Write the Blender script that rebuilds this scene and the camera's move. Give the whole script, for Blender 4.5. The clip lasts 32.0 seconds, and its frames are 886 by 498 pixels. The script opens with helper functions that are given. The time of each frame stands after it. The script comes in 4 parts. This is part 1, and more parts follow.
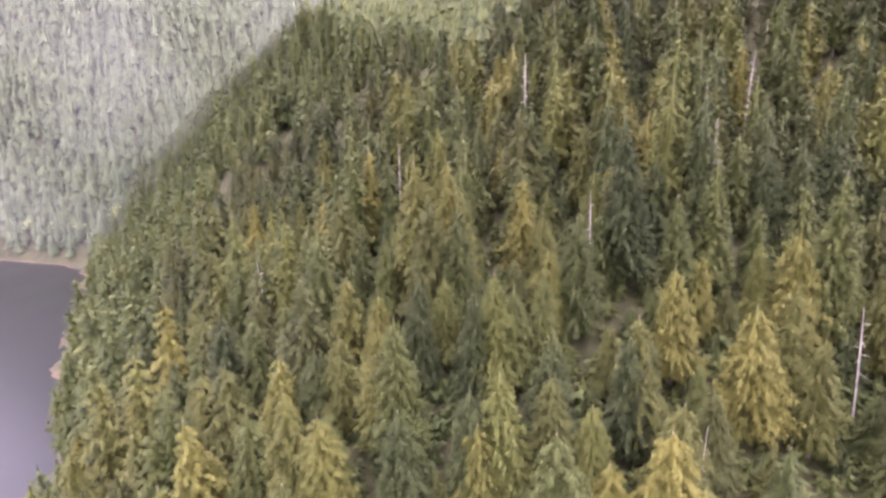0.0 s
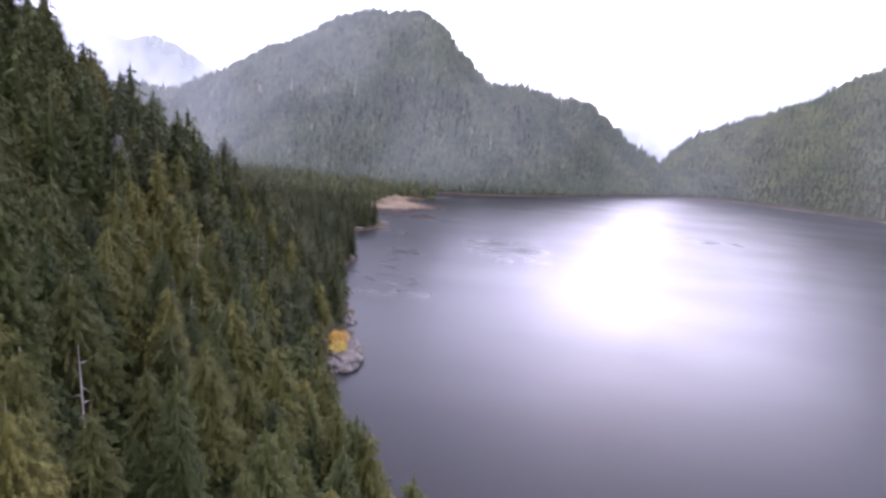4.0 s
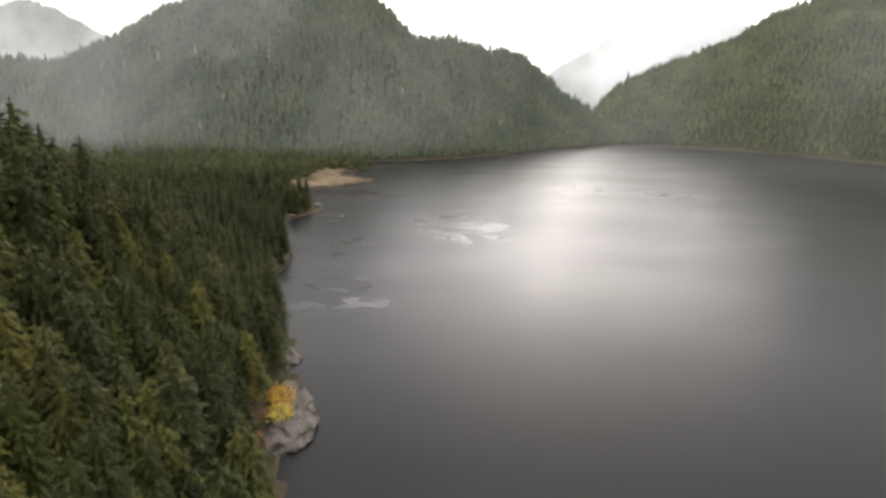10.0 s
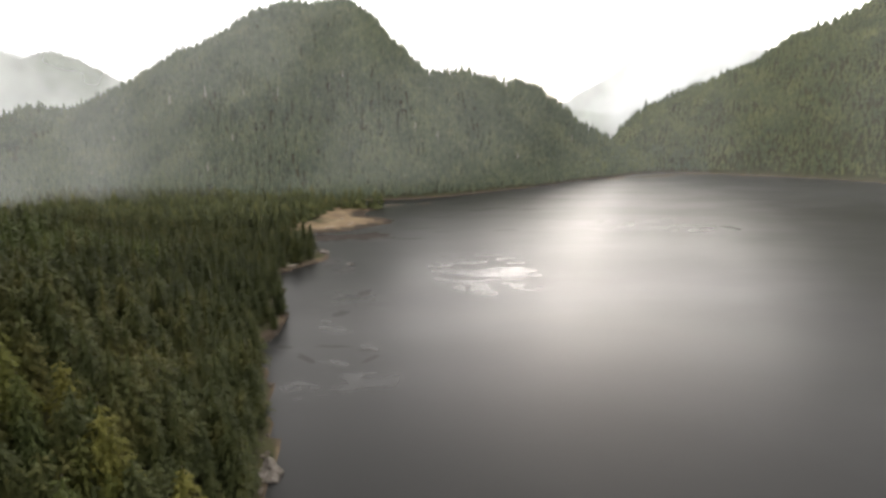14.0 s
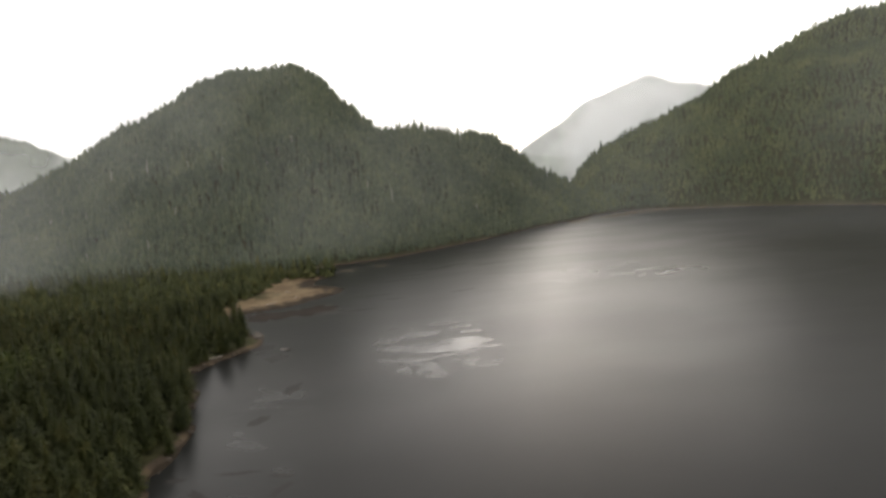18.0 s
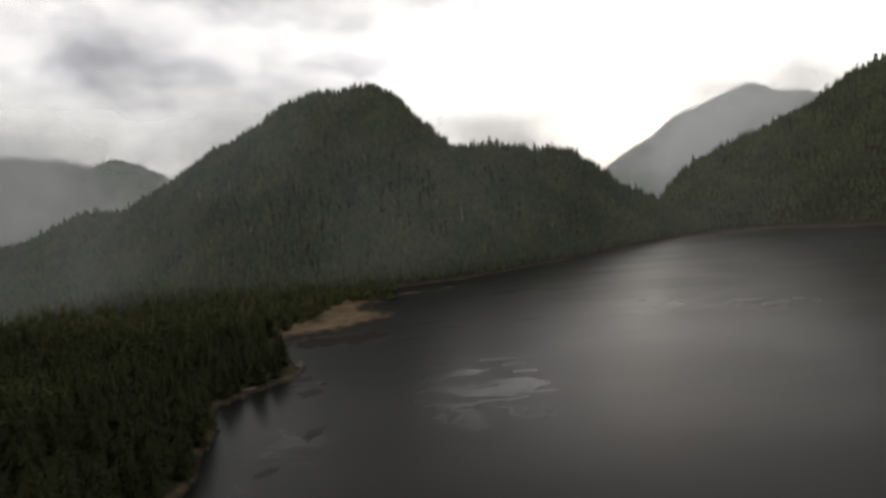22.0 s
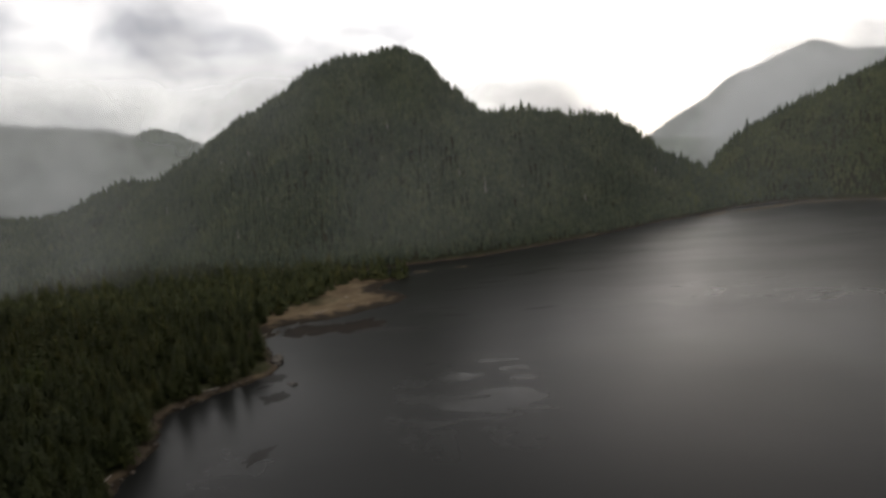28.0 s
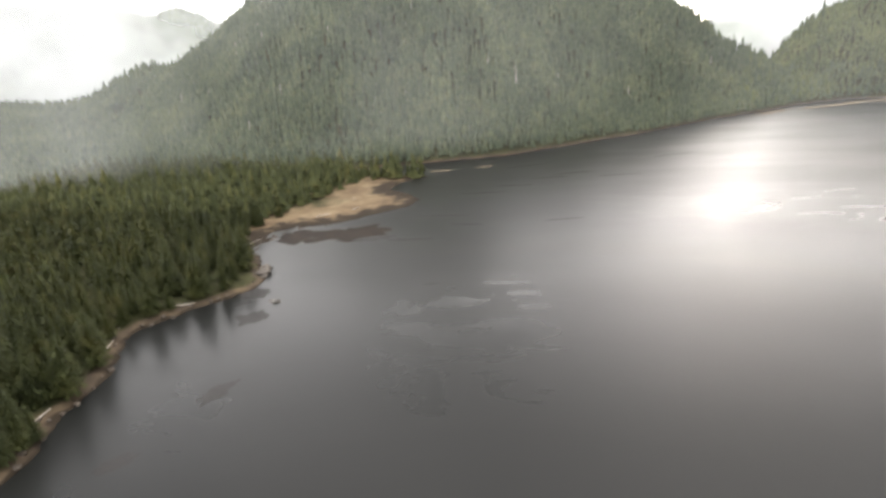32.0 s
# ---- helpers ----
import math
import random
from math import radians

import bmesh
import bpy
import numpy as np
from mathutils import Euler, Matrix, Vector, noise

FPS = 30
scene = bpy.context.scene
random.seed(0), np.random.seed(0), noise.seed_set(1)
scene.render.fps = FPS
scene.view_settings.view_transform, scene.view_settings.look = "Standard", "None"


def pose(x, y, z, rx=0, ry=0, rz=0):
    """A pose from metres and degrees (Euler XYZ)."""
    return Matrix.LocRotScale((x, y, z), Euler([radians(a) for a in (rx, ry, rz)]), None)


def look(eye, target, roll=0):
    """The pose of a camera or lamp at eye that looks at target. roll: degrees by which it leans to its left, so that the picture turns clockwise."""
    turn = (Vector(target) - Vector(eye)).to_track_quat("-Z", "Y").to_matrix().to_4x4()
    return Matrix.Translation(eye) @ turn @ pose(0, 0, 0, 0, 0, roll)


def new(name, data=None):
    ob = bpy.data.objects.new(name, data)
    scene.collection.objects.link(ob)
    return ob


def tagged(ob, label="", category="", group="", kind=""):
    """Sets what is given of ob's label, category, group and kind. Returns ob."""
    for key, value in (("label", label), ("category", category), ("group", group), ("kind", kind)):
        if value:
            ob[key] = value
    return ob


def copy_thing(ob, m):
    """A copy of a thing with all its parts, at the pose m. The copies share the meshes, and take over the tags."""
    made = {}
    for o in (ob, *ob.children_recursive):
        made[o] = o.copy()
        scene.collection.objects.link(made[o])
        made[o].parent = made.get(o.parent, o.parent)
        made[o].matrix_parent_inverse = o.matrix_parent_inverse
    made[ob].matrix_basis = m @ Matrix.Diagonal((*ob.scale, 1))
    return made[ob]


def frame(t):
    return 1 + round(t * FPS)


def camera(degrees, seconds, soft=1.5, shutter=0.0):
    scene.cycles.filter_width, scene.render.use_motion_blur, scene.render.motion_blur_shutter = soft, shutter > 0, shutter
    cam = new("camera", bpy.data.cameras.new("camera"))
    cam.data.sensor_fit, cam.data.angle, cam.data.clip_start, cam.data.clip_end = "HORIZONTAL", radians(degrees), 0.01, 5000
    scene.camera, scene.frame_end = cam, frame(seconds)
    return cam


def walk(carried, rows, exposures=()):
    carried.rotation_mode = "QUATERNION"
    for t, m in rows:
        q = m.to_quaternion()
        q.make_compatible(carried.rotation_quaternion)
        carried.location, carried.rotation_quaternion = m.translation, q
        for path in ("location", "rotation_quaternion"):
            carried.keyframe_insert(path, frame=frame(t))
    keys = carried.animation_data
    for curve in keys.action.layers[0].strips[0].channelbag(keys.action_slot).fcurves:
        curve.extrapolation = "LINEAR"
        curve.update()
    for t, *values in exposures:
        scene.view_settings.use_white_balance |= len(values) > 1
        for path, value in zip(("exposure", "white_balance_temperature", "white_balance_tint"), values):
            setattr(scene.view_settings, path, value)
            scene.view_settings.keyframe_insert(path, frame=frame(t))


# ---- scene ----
cam = camera(78, 32.0, soft=3.0)
# seconds, place of the camera, heading to the left of +y, tilt, lean
ROWS = [
    (0, 44.05, 4.18, 92.56, 96.21, -13.40, -1.89), (0.5, 39.18, 1.55, 92.50, 90.84, -13.56, -1.34), (1, 33.62, -1.08, 92.37, 79.23, -13.79, -0.26),
    (1.5, 27.18, -3.31, 92.13, 60.95, -13.69, 1.60), (2, 20.96, -4.23, 91.53, 48.30, -13.50, 2.10), (2.5, 15.43, -3.80, 90.94, 39.70, -13.21, 2.70),
    (3, 10.14, -3.16, 90.28, 31.64, -13.00, 2.99), (3.5, 4.93, -1.89, 90.01, 16.35, -12.48, 4.17), (4, 0.00, 0.01, 90.07, 0.00, -11.59, 5.67),
    (4.5, -4.34, 2.56, 90.40, -5.34, -11.67, 5.06), (6.5, -12.77, 19.50, 94.37, -4.37, -14.57, 4.93), (7, -13.47, 24.21, 94.62, -4.32, -15.14, 4.21),
    (7.5, -13.89, 29.19, 94.82, -4.21, -15.65, 3.68), (8, -13.97, 34.47, 94.96, -3.90, -15.94, 3.48), (8.5, -13.63, 40.00, 95.02, -7.54, -15.98, 3.52),
    (9, -12.82, 45.78, 94.99, -10.84, -15.54, 4.25), (9.5, -11.48, 51.77, 94.83, -8.97, -15.46, 2.80), (10, -9.88, 58.10, 94.59, -7.11, -15.40, 2.25),
    (10.5, -8.33, 64.71, 94.31, -5.42, -15.52, 1.76), (11, -7.09, 71.49, 94.00, -9.79, -15.27, 2.58), (11.5, -6.55, 78.25, 93.69, -10.49, -15.02, 2.70),
    (12, -6.59, 84.71, 93.42, -8.18, -14.68, 1.90), (12.5, -6.84, 90.42, 93.18, -9.37, -14.34, 1.37), (13, -6.97, 95.70, 93.05, -7.19, -13.71, 1.02),
    (13.5, -6.63, 100.86, 93.11, -4.82, -12.97, 0.74), (15.5, 4.39, 119.53, 96.65, -7.09, -9.17, -2.02), (16, 7.52, 124.41, 97.05, -4.67, -8.53, -2.60),
    (16.5, 10.53, 129.28, 97.35, -2.98, -7.82, -2.84), (17, 13.35, 134.01, 97.59, -11.10, -7.90, -3.85), (17.5, 16.27, 138.67, 97.83, -9.96, -7.35, -3.91),
    (18, 19.39, 143.24, 98.01, -8.02, -6.80, -4.11), (18.5, 22.60, 147.75, 98.12, -6.27, -6.31, -4.49), (19, 25.84, 152.24, 98.19, -4.60, -5.90, -4.85),
    (19.5, 29.02, 156.77, 98.24, -3.22, -5.31, -4.53), (20, 32.22, 161.25, 98.28, -2.17, -4.91, -4.45), (20.5, 35.35, 165.59, 98.34, -1.35, -4.58, -4.41),
    (21, 38.43, 169.77, 98.43, -0.63, -4.39, -4.38), (21.5, 41.33, 173.74, 98.53, -0.01, -4.30, -4.30), (22, 44.15, 177.59, 98.67, 0.64, -4.38, -4.32),
    (22.5, 46.85, 181.34, 98.87, 1.17, -4.45, -4.22), (23, 49.35, 185.00, 99.14, 1.69, -4.69, -4.45), (23.5, 51.63, 188.67, 99.47, 2.20, -4.81, -4.36),
    (24, 53.84, 192.46, 99.85, 2.53, -5.10, -4.22), (24.5, 56.02, 196.37, 100.25, 2.83, -5.30, -4.29), (25, 58.30, 200.48, 100.67, 3.19, -5.62, -4.29),
    (25.5, 60.63, 204.74, 101.08, 3.70, -6.00, -4.59), (27.5, 69.79, 222.84, 101.34, 4.95, -7.19, -4.26), (28, 71.28, 227.89, 101.21, 5.19, -7.41, -4.36),
    (28.5, 72.61, 233.18, 101.06, 5.35, -7.57, -4.06), (29, 73.88, 238.75, 100.86, 9.02, -17.11, -4.22), (29.5, 75.06, 244.36, 100.57, 9.23, -17.44, -4.24),
    (30, 76.26, 250.02, 100.25, 9.30, -17.67, -4.07), (30.5, 77.67, 255.90, 99.94, 9.38, -17.94, -4.16), (31, 79.02, 261.70, 99.67, 9.53, -18.13, -4.14),
    (31.5, 80.24, 267.52, 99.49, 9.58, -18.22, -3.98), (32, 81.36, 273.49, 99.37, 9.47, -18.27, -3.72),
]
PATH = [(t, pose(x, y, z, 0, 0, h) @ pose(0, 0, 0, 90 + p, 0, 0) @ pose(0, 0, 0, 0, 0, r)) for t, x, y, z, h, p, r in ROWS]
EXPOSURES = [(0, 4.8, 6150, 51), (1, 5.0, 6150, 51), (2, 4.65, 6000, 48), (3, 4.12, 5800, 44), (4, 2.95, 5500, 40), (4.5, 2.6, 5550, 35), (7, 2.18, 6400, 18), (9, 2.36, 6600, 15), (13, 2.48, 6800, 14), (16, 2.3, 6800, 14),
             (18, 1.75, 6900, 13), (19, 1.42, 6950, 13), (21, 0.7, 6800, 13), (23, 0.4, 6700, 13), (25.5, 0.4, 6700, 13), (28.3, 0.85, 6700, 13), (29.2, 2.2, 6700, 14), (30, 2.88, 6700, 14), (32, 2.95, 6700, 14)]
walk(cam, PATH, EXPOSURES)

# ---- light ----
SUN_AZ, SUN_EL = 20.0, 15.0      # to the right of +y, above the horizon
sun_way = Vector((math.sin(radians(SUN_AZ)) * math.cos(radians(SUN_EL)), math.cos(radians(SUN_AZ)) * math.cos(radians(SUN_EL)), math.sin(radians(SUN_EL))))
sun = new("sun", bpy.data.lights.new("sun", "SUN"))
sun.data.energy, sun.data.angle, sun.data.color = 0.2, radians(110), (1.0, 0.95, 0.86)
sun.matrix_world = look((0, 0, 400), Vector((0, 0, 400)) - sun_way)


def node(tree, kind, **values):
    n = tree.nodes.new(kind)
    for key, value in values.items():
        if key in n.inputs:
            n.inputs[key].default_value = value
    return n


def link(tree, a, b):
    tree.links.new(a, b)


def ramp(tree, fac, stops, interpolation="LINEAR"):
    n = tree.nodes.new("ShaderNodeValToRGB")
    n.color_ramp.interpolation = interpolation
    els = n.color_ramp.elements
    while len(els) < len(stops):
        els.new(0.5)
    for e, (at, c) in zip(els, stops):
        e.position, e.color = at, (*c, 1) if len(c) == 3 else c
    tree.links.new(fac, n.inputs["Fac"])
    return n.outputs["Color"]


def maths(tree, op, a, b=0.0, clamp=False):
    n = tree.nodes.new("ShaderNodeMath")
    n.operation, n.use_clamp = op, clamp
    for k, v in enumerate((a, b)):
        if isinstance(v, (int, float)):
            n.inputs[k].default_value = v
        else:
            tree.links.new(v, n.inputs[k])
    return n.outputs[0]


def mix(tree, fac, a, b, mode="MIX"):
    n = tree.nodes.new("ShaderNodeMix")
    n.data_type, n.blend_type = "RGBA", mode
    for key, v in ((0, fac), (6, a), (7, b)):
        if isinstance(v, (int, float)):
            n.inputs[key].default_value = v
        elif isinstance(v, tuple):
            n.inputs[key].default_value = (*v, 1)
        else:
            tree.links.new(v, n.inputs[key])
    return n.outputs[2]


def sky():
    w = bpy.data.worlds.new("overcast")
    scene.world = w
    w.use_nodes = True
    t = w.node_tree
    t.nodes.clear()
    out, bg = t.nodes.new("ShaderNodeOutputWorld"), t.nodes.new("ShaderNodeBackground")
    s = t.nodes.new("ShaderNodeTexSky")
    s.sky_type, s.sun_disc = "NISHITA", False
    s.sun_elevation, s.sun_rotation = radians(SUN_EL), radians(SUN_AZ)
    at = t.nodes.new("ShaderNodeTexCoord").outputs["Generated"]
    squash = node(t, "ShaderNodeMapping")
    squash.inputs["Scale"].default_value = (1, 1, 1.9)
    link(t, at, squash.inputs["Vector"])
    clouds = node(t, "ShaderNodeTexNoise", Scale=3.4, Detail=7.0, Roughness=0.48, Distortion=0.15)
    link(t, squash.outputs[0], clouds.inputs["Vector"])
    toward = t.nodes.new("ShaderNodeVectorMath")
    toward.operation = "DOT_PRODUCT"
    toward.inputs[1].default_value = sun_way
    link(t, at, toward.inputs[0])
    near = maths(t, "POWER", maths(t, "MAXIMUM", toward.outputs["Value"], 0.0), 20.0)
    cover = ramp(t, clouds.outputs["Fac"], [(0.35, (0.58, 0.58, 0.59)), (0.46, (0.90, 0.90, 0.905)), (0.56, (1.15, 1.15, 1.13))])
    billow = node(t, "ShaderNodeTexNoise", Scale=8.0, Detail=6.0, Roughness=0.5, Distortion=0.15)
    link(t, squash.outputs[0], billow.inputs["Vector"])
    cover = mix(t, 1.0, cover, ramp(t, billow.outputs["Fac"], [(0.36, (0.70, 0.71, 0.735)), (0.56, (1.08, 1.08, 1.07))]), "MULTIPLY")
    # heavy cloud overhead, brighter towards the rim of the sky and round the hidden sun
    high = t.nodes.new("ShaderNodeSeparateXYZ")
    link(t, at, high.inputs[0])
    # the deck of cloud hangs lower over the east shore
    deck = maths(t, "ADD", high.outputs[2], maths(t, "MULTIPLY", high.outputs[0], 0.15))
    rim = ramp(t, maths(t, "ADD", deck, maths(t, "MULTIPLY", maths(t, "SUBTRACT", clouds.outputs["Fac"], 0.5), 0.25)), [(0.0, (1, 1, 1)), (0.27, (0.94, 0.94, 0.94)), (0.36, (0.66, 0.66, 0.66)), (0.48, (0.06, 0.06, 0.06))], "EASE")
    lift = maths(t, "ADD", maths(t, "MULTIPLY", rim, maths(t, "ADD", maths(t, "MULTIPLY", near, 1.25), 0.64)), 0.065)
    # unseen brightening straight overhead, added to light the land from above
    crown = ramp(t, high.outputs[2], [(0.60, (0, 0, 0)), (0.92, (1, 1, 1))], "EASE")
    lift = maths(t, "ADD", lift, maths(t, "MULTIPLY", crown, 0.75))
    lit = mix(t, 1.0, cover, lift, "MULTIPLY")
    veil = mix(t, 1.0, s.outputs[0], (0.10, 0.10, 0.10), "MULTIPLY")
    colour = mix(t, 0.9, veil, lit)
    link(t, colour, bg.inputs["Color"])
    bg.inputs["Strength"].default_value = 1.0
    link(t, bg.outputs[0], out.inputs[0])


sky()


# ---- materials ----
def material(name):
    m = bpy.data.materials.new(name)
    m.use_nodes = True
    return m, m.node_tree, m.node_tree.nodes["Principled BSDF"]


def noise_at(t, scale, detail=4.0, rough=0.55, stretch=None):
    at = t.nodes.new("ShaderNodeNewGeometry").outputs["Position"]
    if stretch:
        mp = node(t, "ShaderNodeMapping")
        mp.inputs["Scale"].default_value = stretch
        link(t, at, mp.inputs["Vector"])
        at = mp.outputs[0]
    n = node(t, "ShaderNodeTexNoise", Scale=scale, Detail=detail, Roughness=rough)
    link(t, at, n.inputs["Vector"])
    return n.outputs["Fac"]


def bump(t, b, height, strength, distance):
    n = node(t, "ShaderNodeBump", Strength=strength, Distance=distance)
    link(t, height, n.inputs["Height"])
    link(t, n.outputs[0], b.inputs["Normal"])


def foliage(name, dark, mid, light, single=False, patch=0.30):
    """Needles: colour from tree to tree and from branch to branch."""
    m, t, b = material(name)
    if single:
        pick = t.nodes.new("ShaderNodeObjectInfo").outputs["Random"]
    else:
        pick = maths(t, "MULTIPLY_ADD", noise_at(t, 0.11, 2.0), 1.9)
        pick.node.inputs[2].default_value = -0.45
    isle = t.nodes.new("ShaderNodeNewGeometry").outputs["Random Per Island"]
    v = maths(t, "ADD", maths(t, "MULTIPLY", pick, 0.44), maths(t, "MULTIPLY", isle, 0.10))
    v = maths(t, "ADD", v, maths(t, "MULTIPLY", noise_at(t, 0.012, 3.0), patch))
    v = maths(t, "ADD", v, maths(t, "MULTIPLY", noise_at(t, 0.5, 3.0, 0.7), 0.22), True)
    v = maths(t, "SUBTRACT", v, 0.05 + 0.5 * (patch - 0.3), True)
    c = ramp(t, v, [(0.15, dark), (0.5, mid), (0.95, light)])
    link(t, c, b.inputs["Base Color"])
    b.inputs["Roughness"].default_value = 0.75
    b.inputs["Specular IOR Level"].default_value = 0.25
    # thin sprays let some light through
    thin, both = t.nodes.new("ShaderNodeBsdfTranslucent"), t.nodes.new("ShaderNodeMixShader")
    both.inputs[0].default_value = 0.18
    link(t, c, thin.inputs["Color"])
    link(t, b.outputs[0], both.inputs[1])
    link(t, thin.outputs[0], both.inputs[2])
    link(t, both.outputs[0], t.nodes["Material Output"].inputs[0])
    return m


NEEDLES_SPRUCE = foliage("spruce_needles", (0.018, 0.027, 0.007), (0.053, 0.064, 0.013), (0.118, 0.116, 0.022), True)
NEEDLES_HEMLOCK = foliage("hemlock_needles", (0.018, 0.026, 0.007), (0.043, 0.054, 0.012), (0.092, 0.098, 0.021), True)
NEEDLES_CEDAR = foliage("cedar_fronds", (0.026, 0.033, 0.008), (0.072, 0.075, 0.014), (0.150, 0.128, 0.023), True)
NEEDLES_WOOD = foliage("forest_needles", (0.014, 0.021, 0.007), (0.043, 0.050, 0.014), (0.112, 0.097, 0.025), False, 0.45)
NEEDLES_HILL = foliage("hillside_needles", (0.019, 0.030, 0.009), (0.050, 0.063, 0.015), (0.108, 0.110, 0.025))
NEEDLES_BAY = foliage("bay_needles", (0.026, 0.038, 0.015), (0.044, 0.059, 0.023), (0.072, 0.086, 0.032))
# mountain needles lifted paler and bluer, distance haze put into their colour
NEEDLES_HAZED = foliage("hazed_mountain_needles", (0.026, 0.039, 0.023), (0.072, 0.090, 0.048), (0.152, 0.160, 0.076), False, 0.75)


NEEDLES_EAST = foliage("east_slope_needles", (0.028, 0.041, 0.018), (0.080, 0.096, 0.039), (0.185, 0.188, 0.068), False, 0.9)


def bark():
    m, t, b = material("bark")
    n = noise_at(t, 3.0, 5.0, 0.6, (1, 1, 0.15))
    link(t, ramp(t, n, [(0.3, (0.09, 0.07, 0.055)), (0.7, (0.26, 0.22, 0.185))]), b.inputs["Base Color"])
    b.inputs["Roughness"].default_value = 0.9
    bump(t, b, n, 0.6, 0.1)
    return m


BARK = bark()


def dead_wood():
    m, t, b = material("dead_wood")
    n = noise_at(t, 2.5, 5.0, 0.6, (1, 1, 0.12))
    link(t, ramp(t, n, [(0.3, (0.20, 0.175, 0.15)), (0.7, (0.40, 0.36, 0.31))]), b.inputs["Base Color"])
    b.inputs["Roughness"].default_value = 0.9
    return m


DEAD = dead_wood()


def earth():
    """Beach and dry tide grass low down, moss and litter under the trees."""
    m, t, b = material("shore_and_forest_floor")
    at = t.nodes.new("ShaderNodeSeparateXYZ")
    link(t, t.nodes.new("ShaderNodeNewGeometry").outputs["Position"], at.inputs[0])
    wob = maths(t, "MULTIPLY", maths(t, "SUBTRACT", noise_at(t, 0.09, 5.0), 0.5), 2.2)
    high = maths(t, "DIVIDE", maths(t, "ADD", at.outputs[2], wob), 4.0, True)
    # under the steep hill the moss comes down almost to the water
    steep = maths(t, "MULTIPLY", maths(t, "DIVIDE", maths(t, "SUBTRACT", 350.0, at.outputs[1]), 60.0, True), 0.38)
    high = maths(t, "ADD", high, steep, True)
    grains = noise_at(t, 1.6, 6.0, 0.7)
    beach = ramp(t, noise_at(t, 0.06, 5.0, 0.6), [(0.32, (0.030, 0.024, 0.018)), (0.5, (0.060, 0.045, 0.030)), (0.66, (0.115, 0.084, 0.050))])
    # dry tan sand and tide grass on the spit, stones elsewhere
    sand = ramp(t, noise_at(t, 0.05, 6.0, 0.6), [(0.34, (0.085, 0.058, 0.034)), (0.5, (0.150, 0.108, 0.062)), (0.66, (0.205, 0.158, 0.096))])
    spit = maths(t, "MULTIPLY", maths(t, "DIVIDE", maths(t, "SUBTRACT", at.outputs[1], 575.0), 40.0, True), maths(t, "DIVIDE", maths(t, "SUBTRACT", 850.0, at.outputs[1]), 30.0, True))
    beach = mix(t, spit, beach, sand)
    beach = mix(t, maths(t, "MULTIPLY", grains, 0.45), beach, (0.062, 0.046, 0.031))
    wet = (0.024, 0.018, 0.012)
    floor = ramp(t, noise_at(t, 0.25, 5.0), [(0.3, (0.022, 0.024, 0.010)), (0.7, (0.046, 0.044, 0.020))])
    low = ramp(t, high, [(0.08, (0, 0, 0)), (0.19, (1, 1, 1))])
    up = ramp(t, high, [(0.42, (0, 0, 0)), (0.6, (1, 1, 1))])
    c = mix(t, low, wet, beach)
    link(t, mix(t, up, c, floor), b.inputs["Base Color"])
    b.inputs["Roughness"].default_value = 0.92
    b.inputs["Specular IOR Level"].default_value = 0.12
    bump(t, b, grains, 0.5, 0.3)
    return m


EARTH = earth()


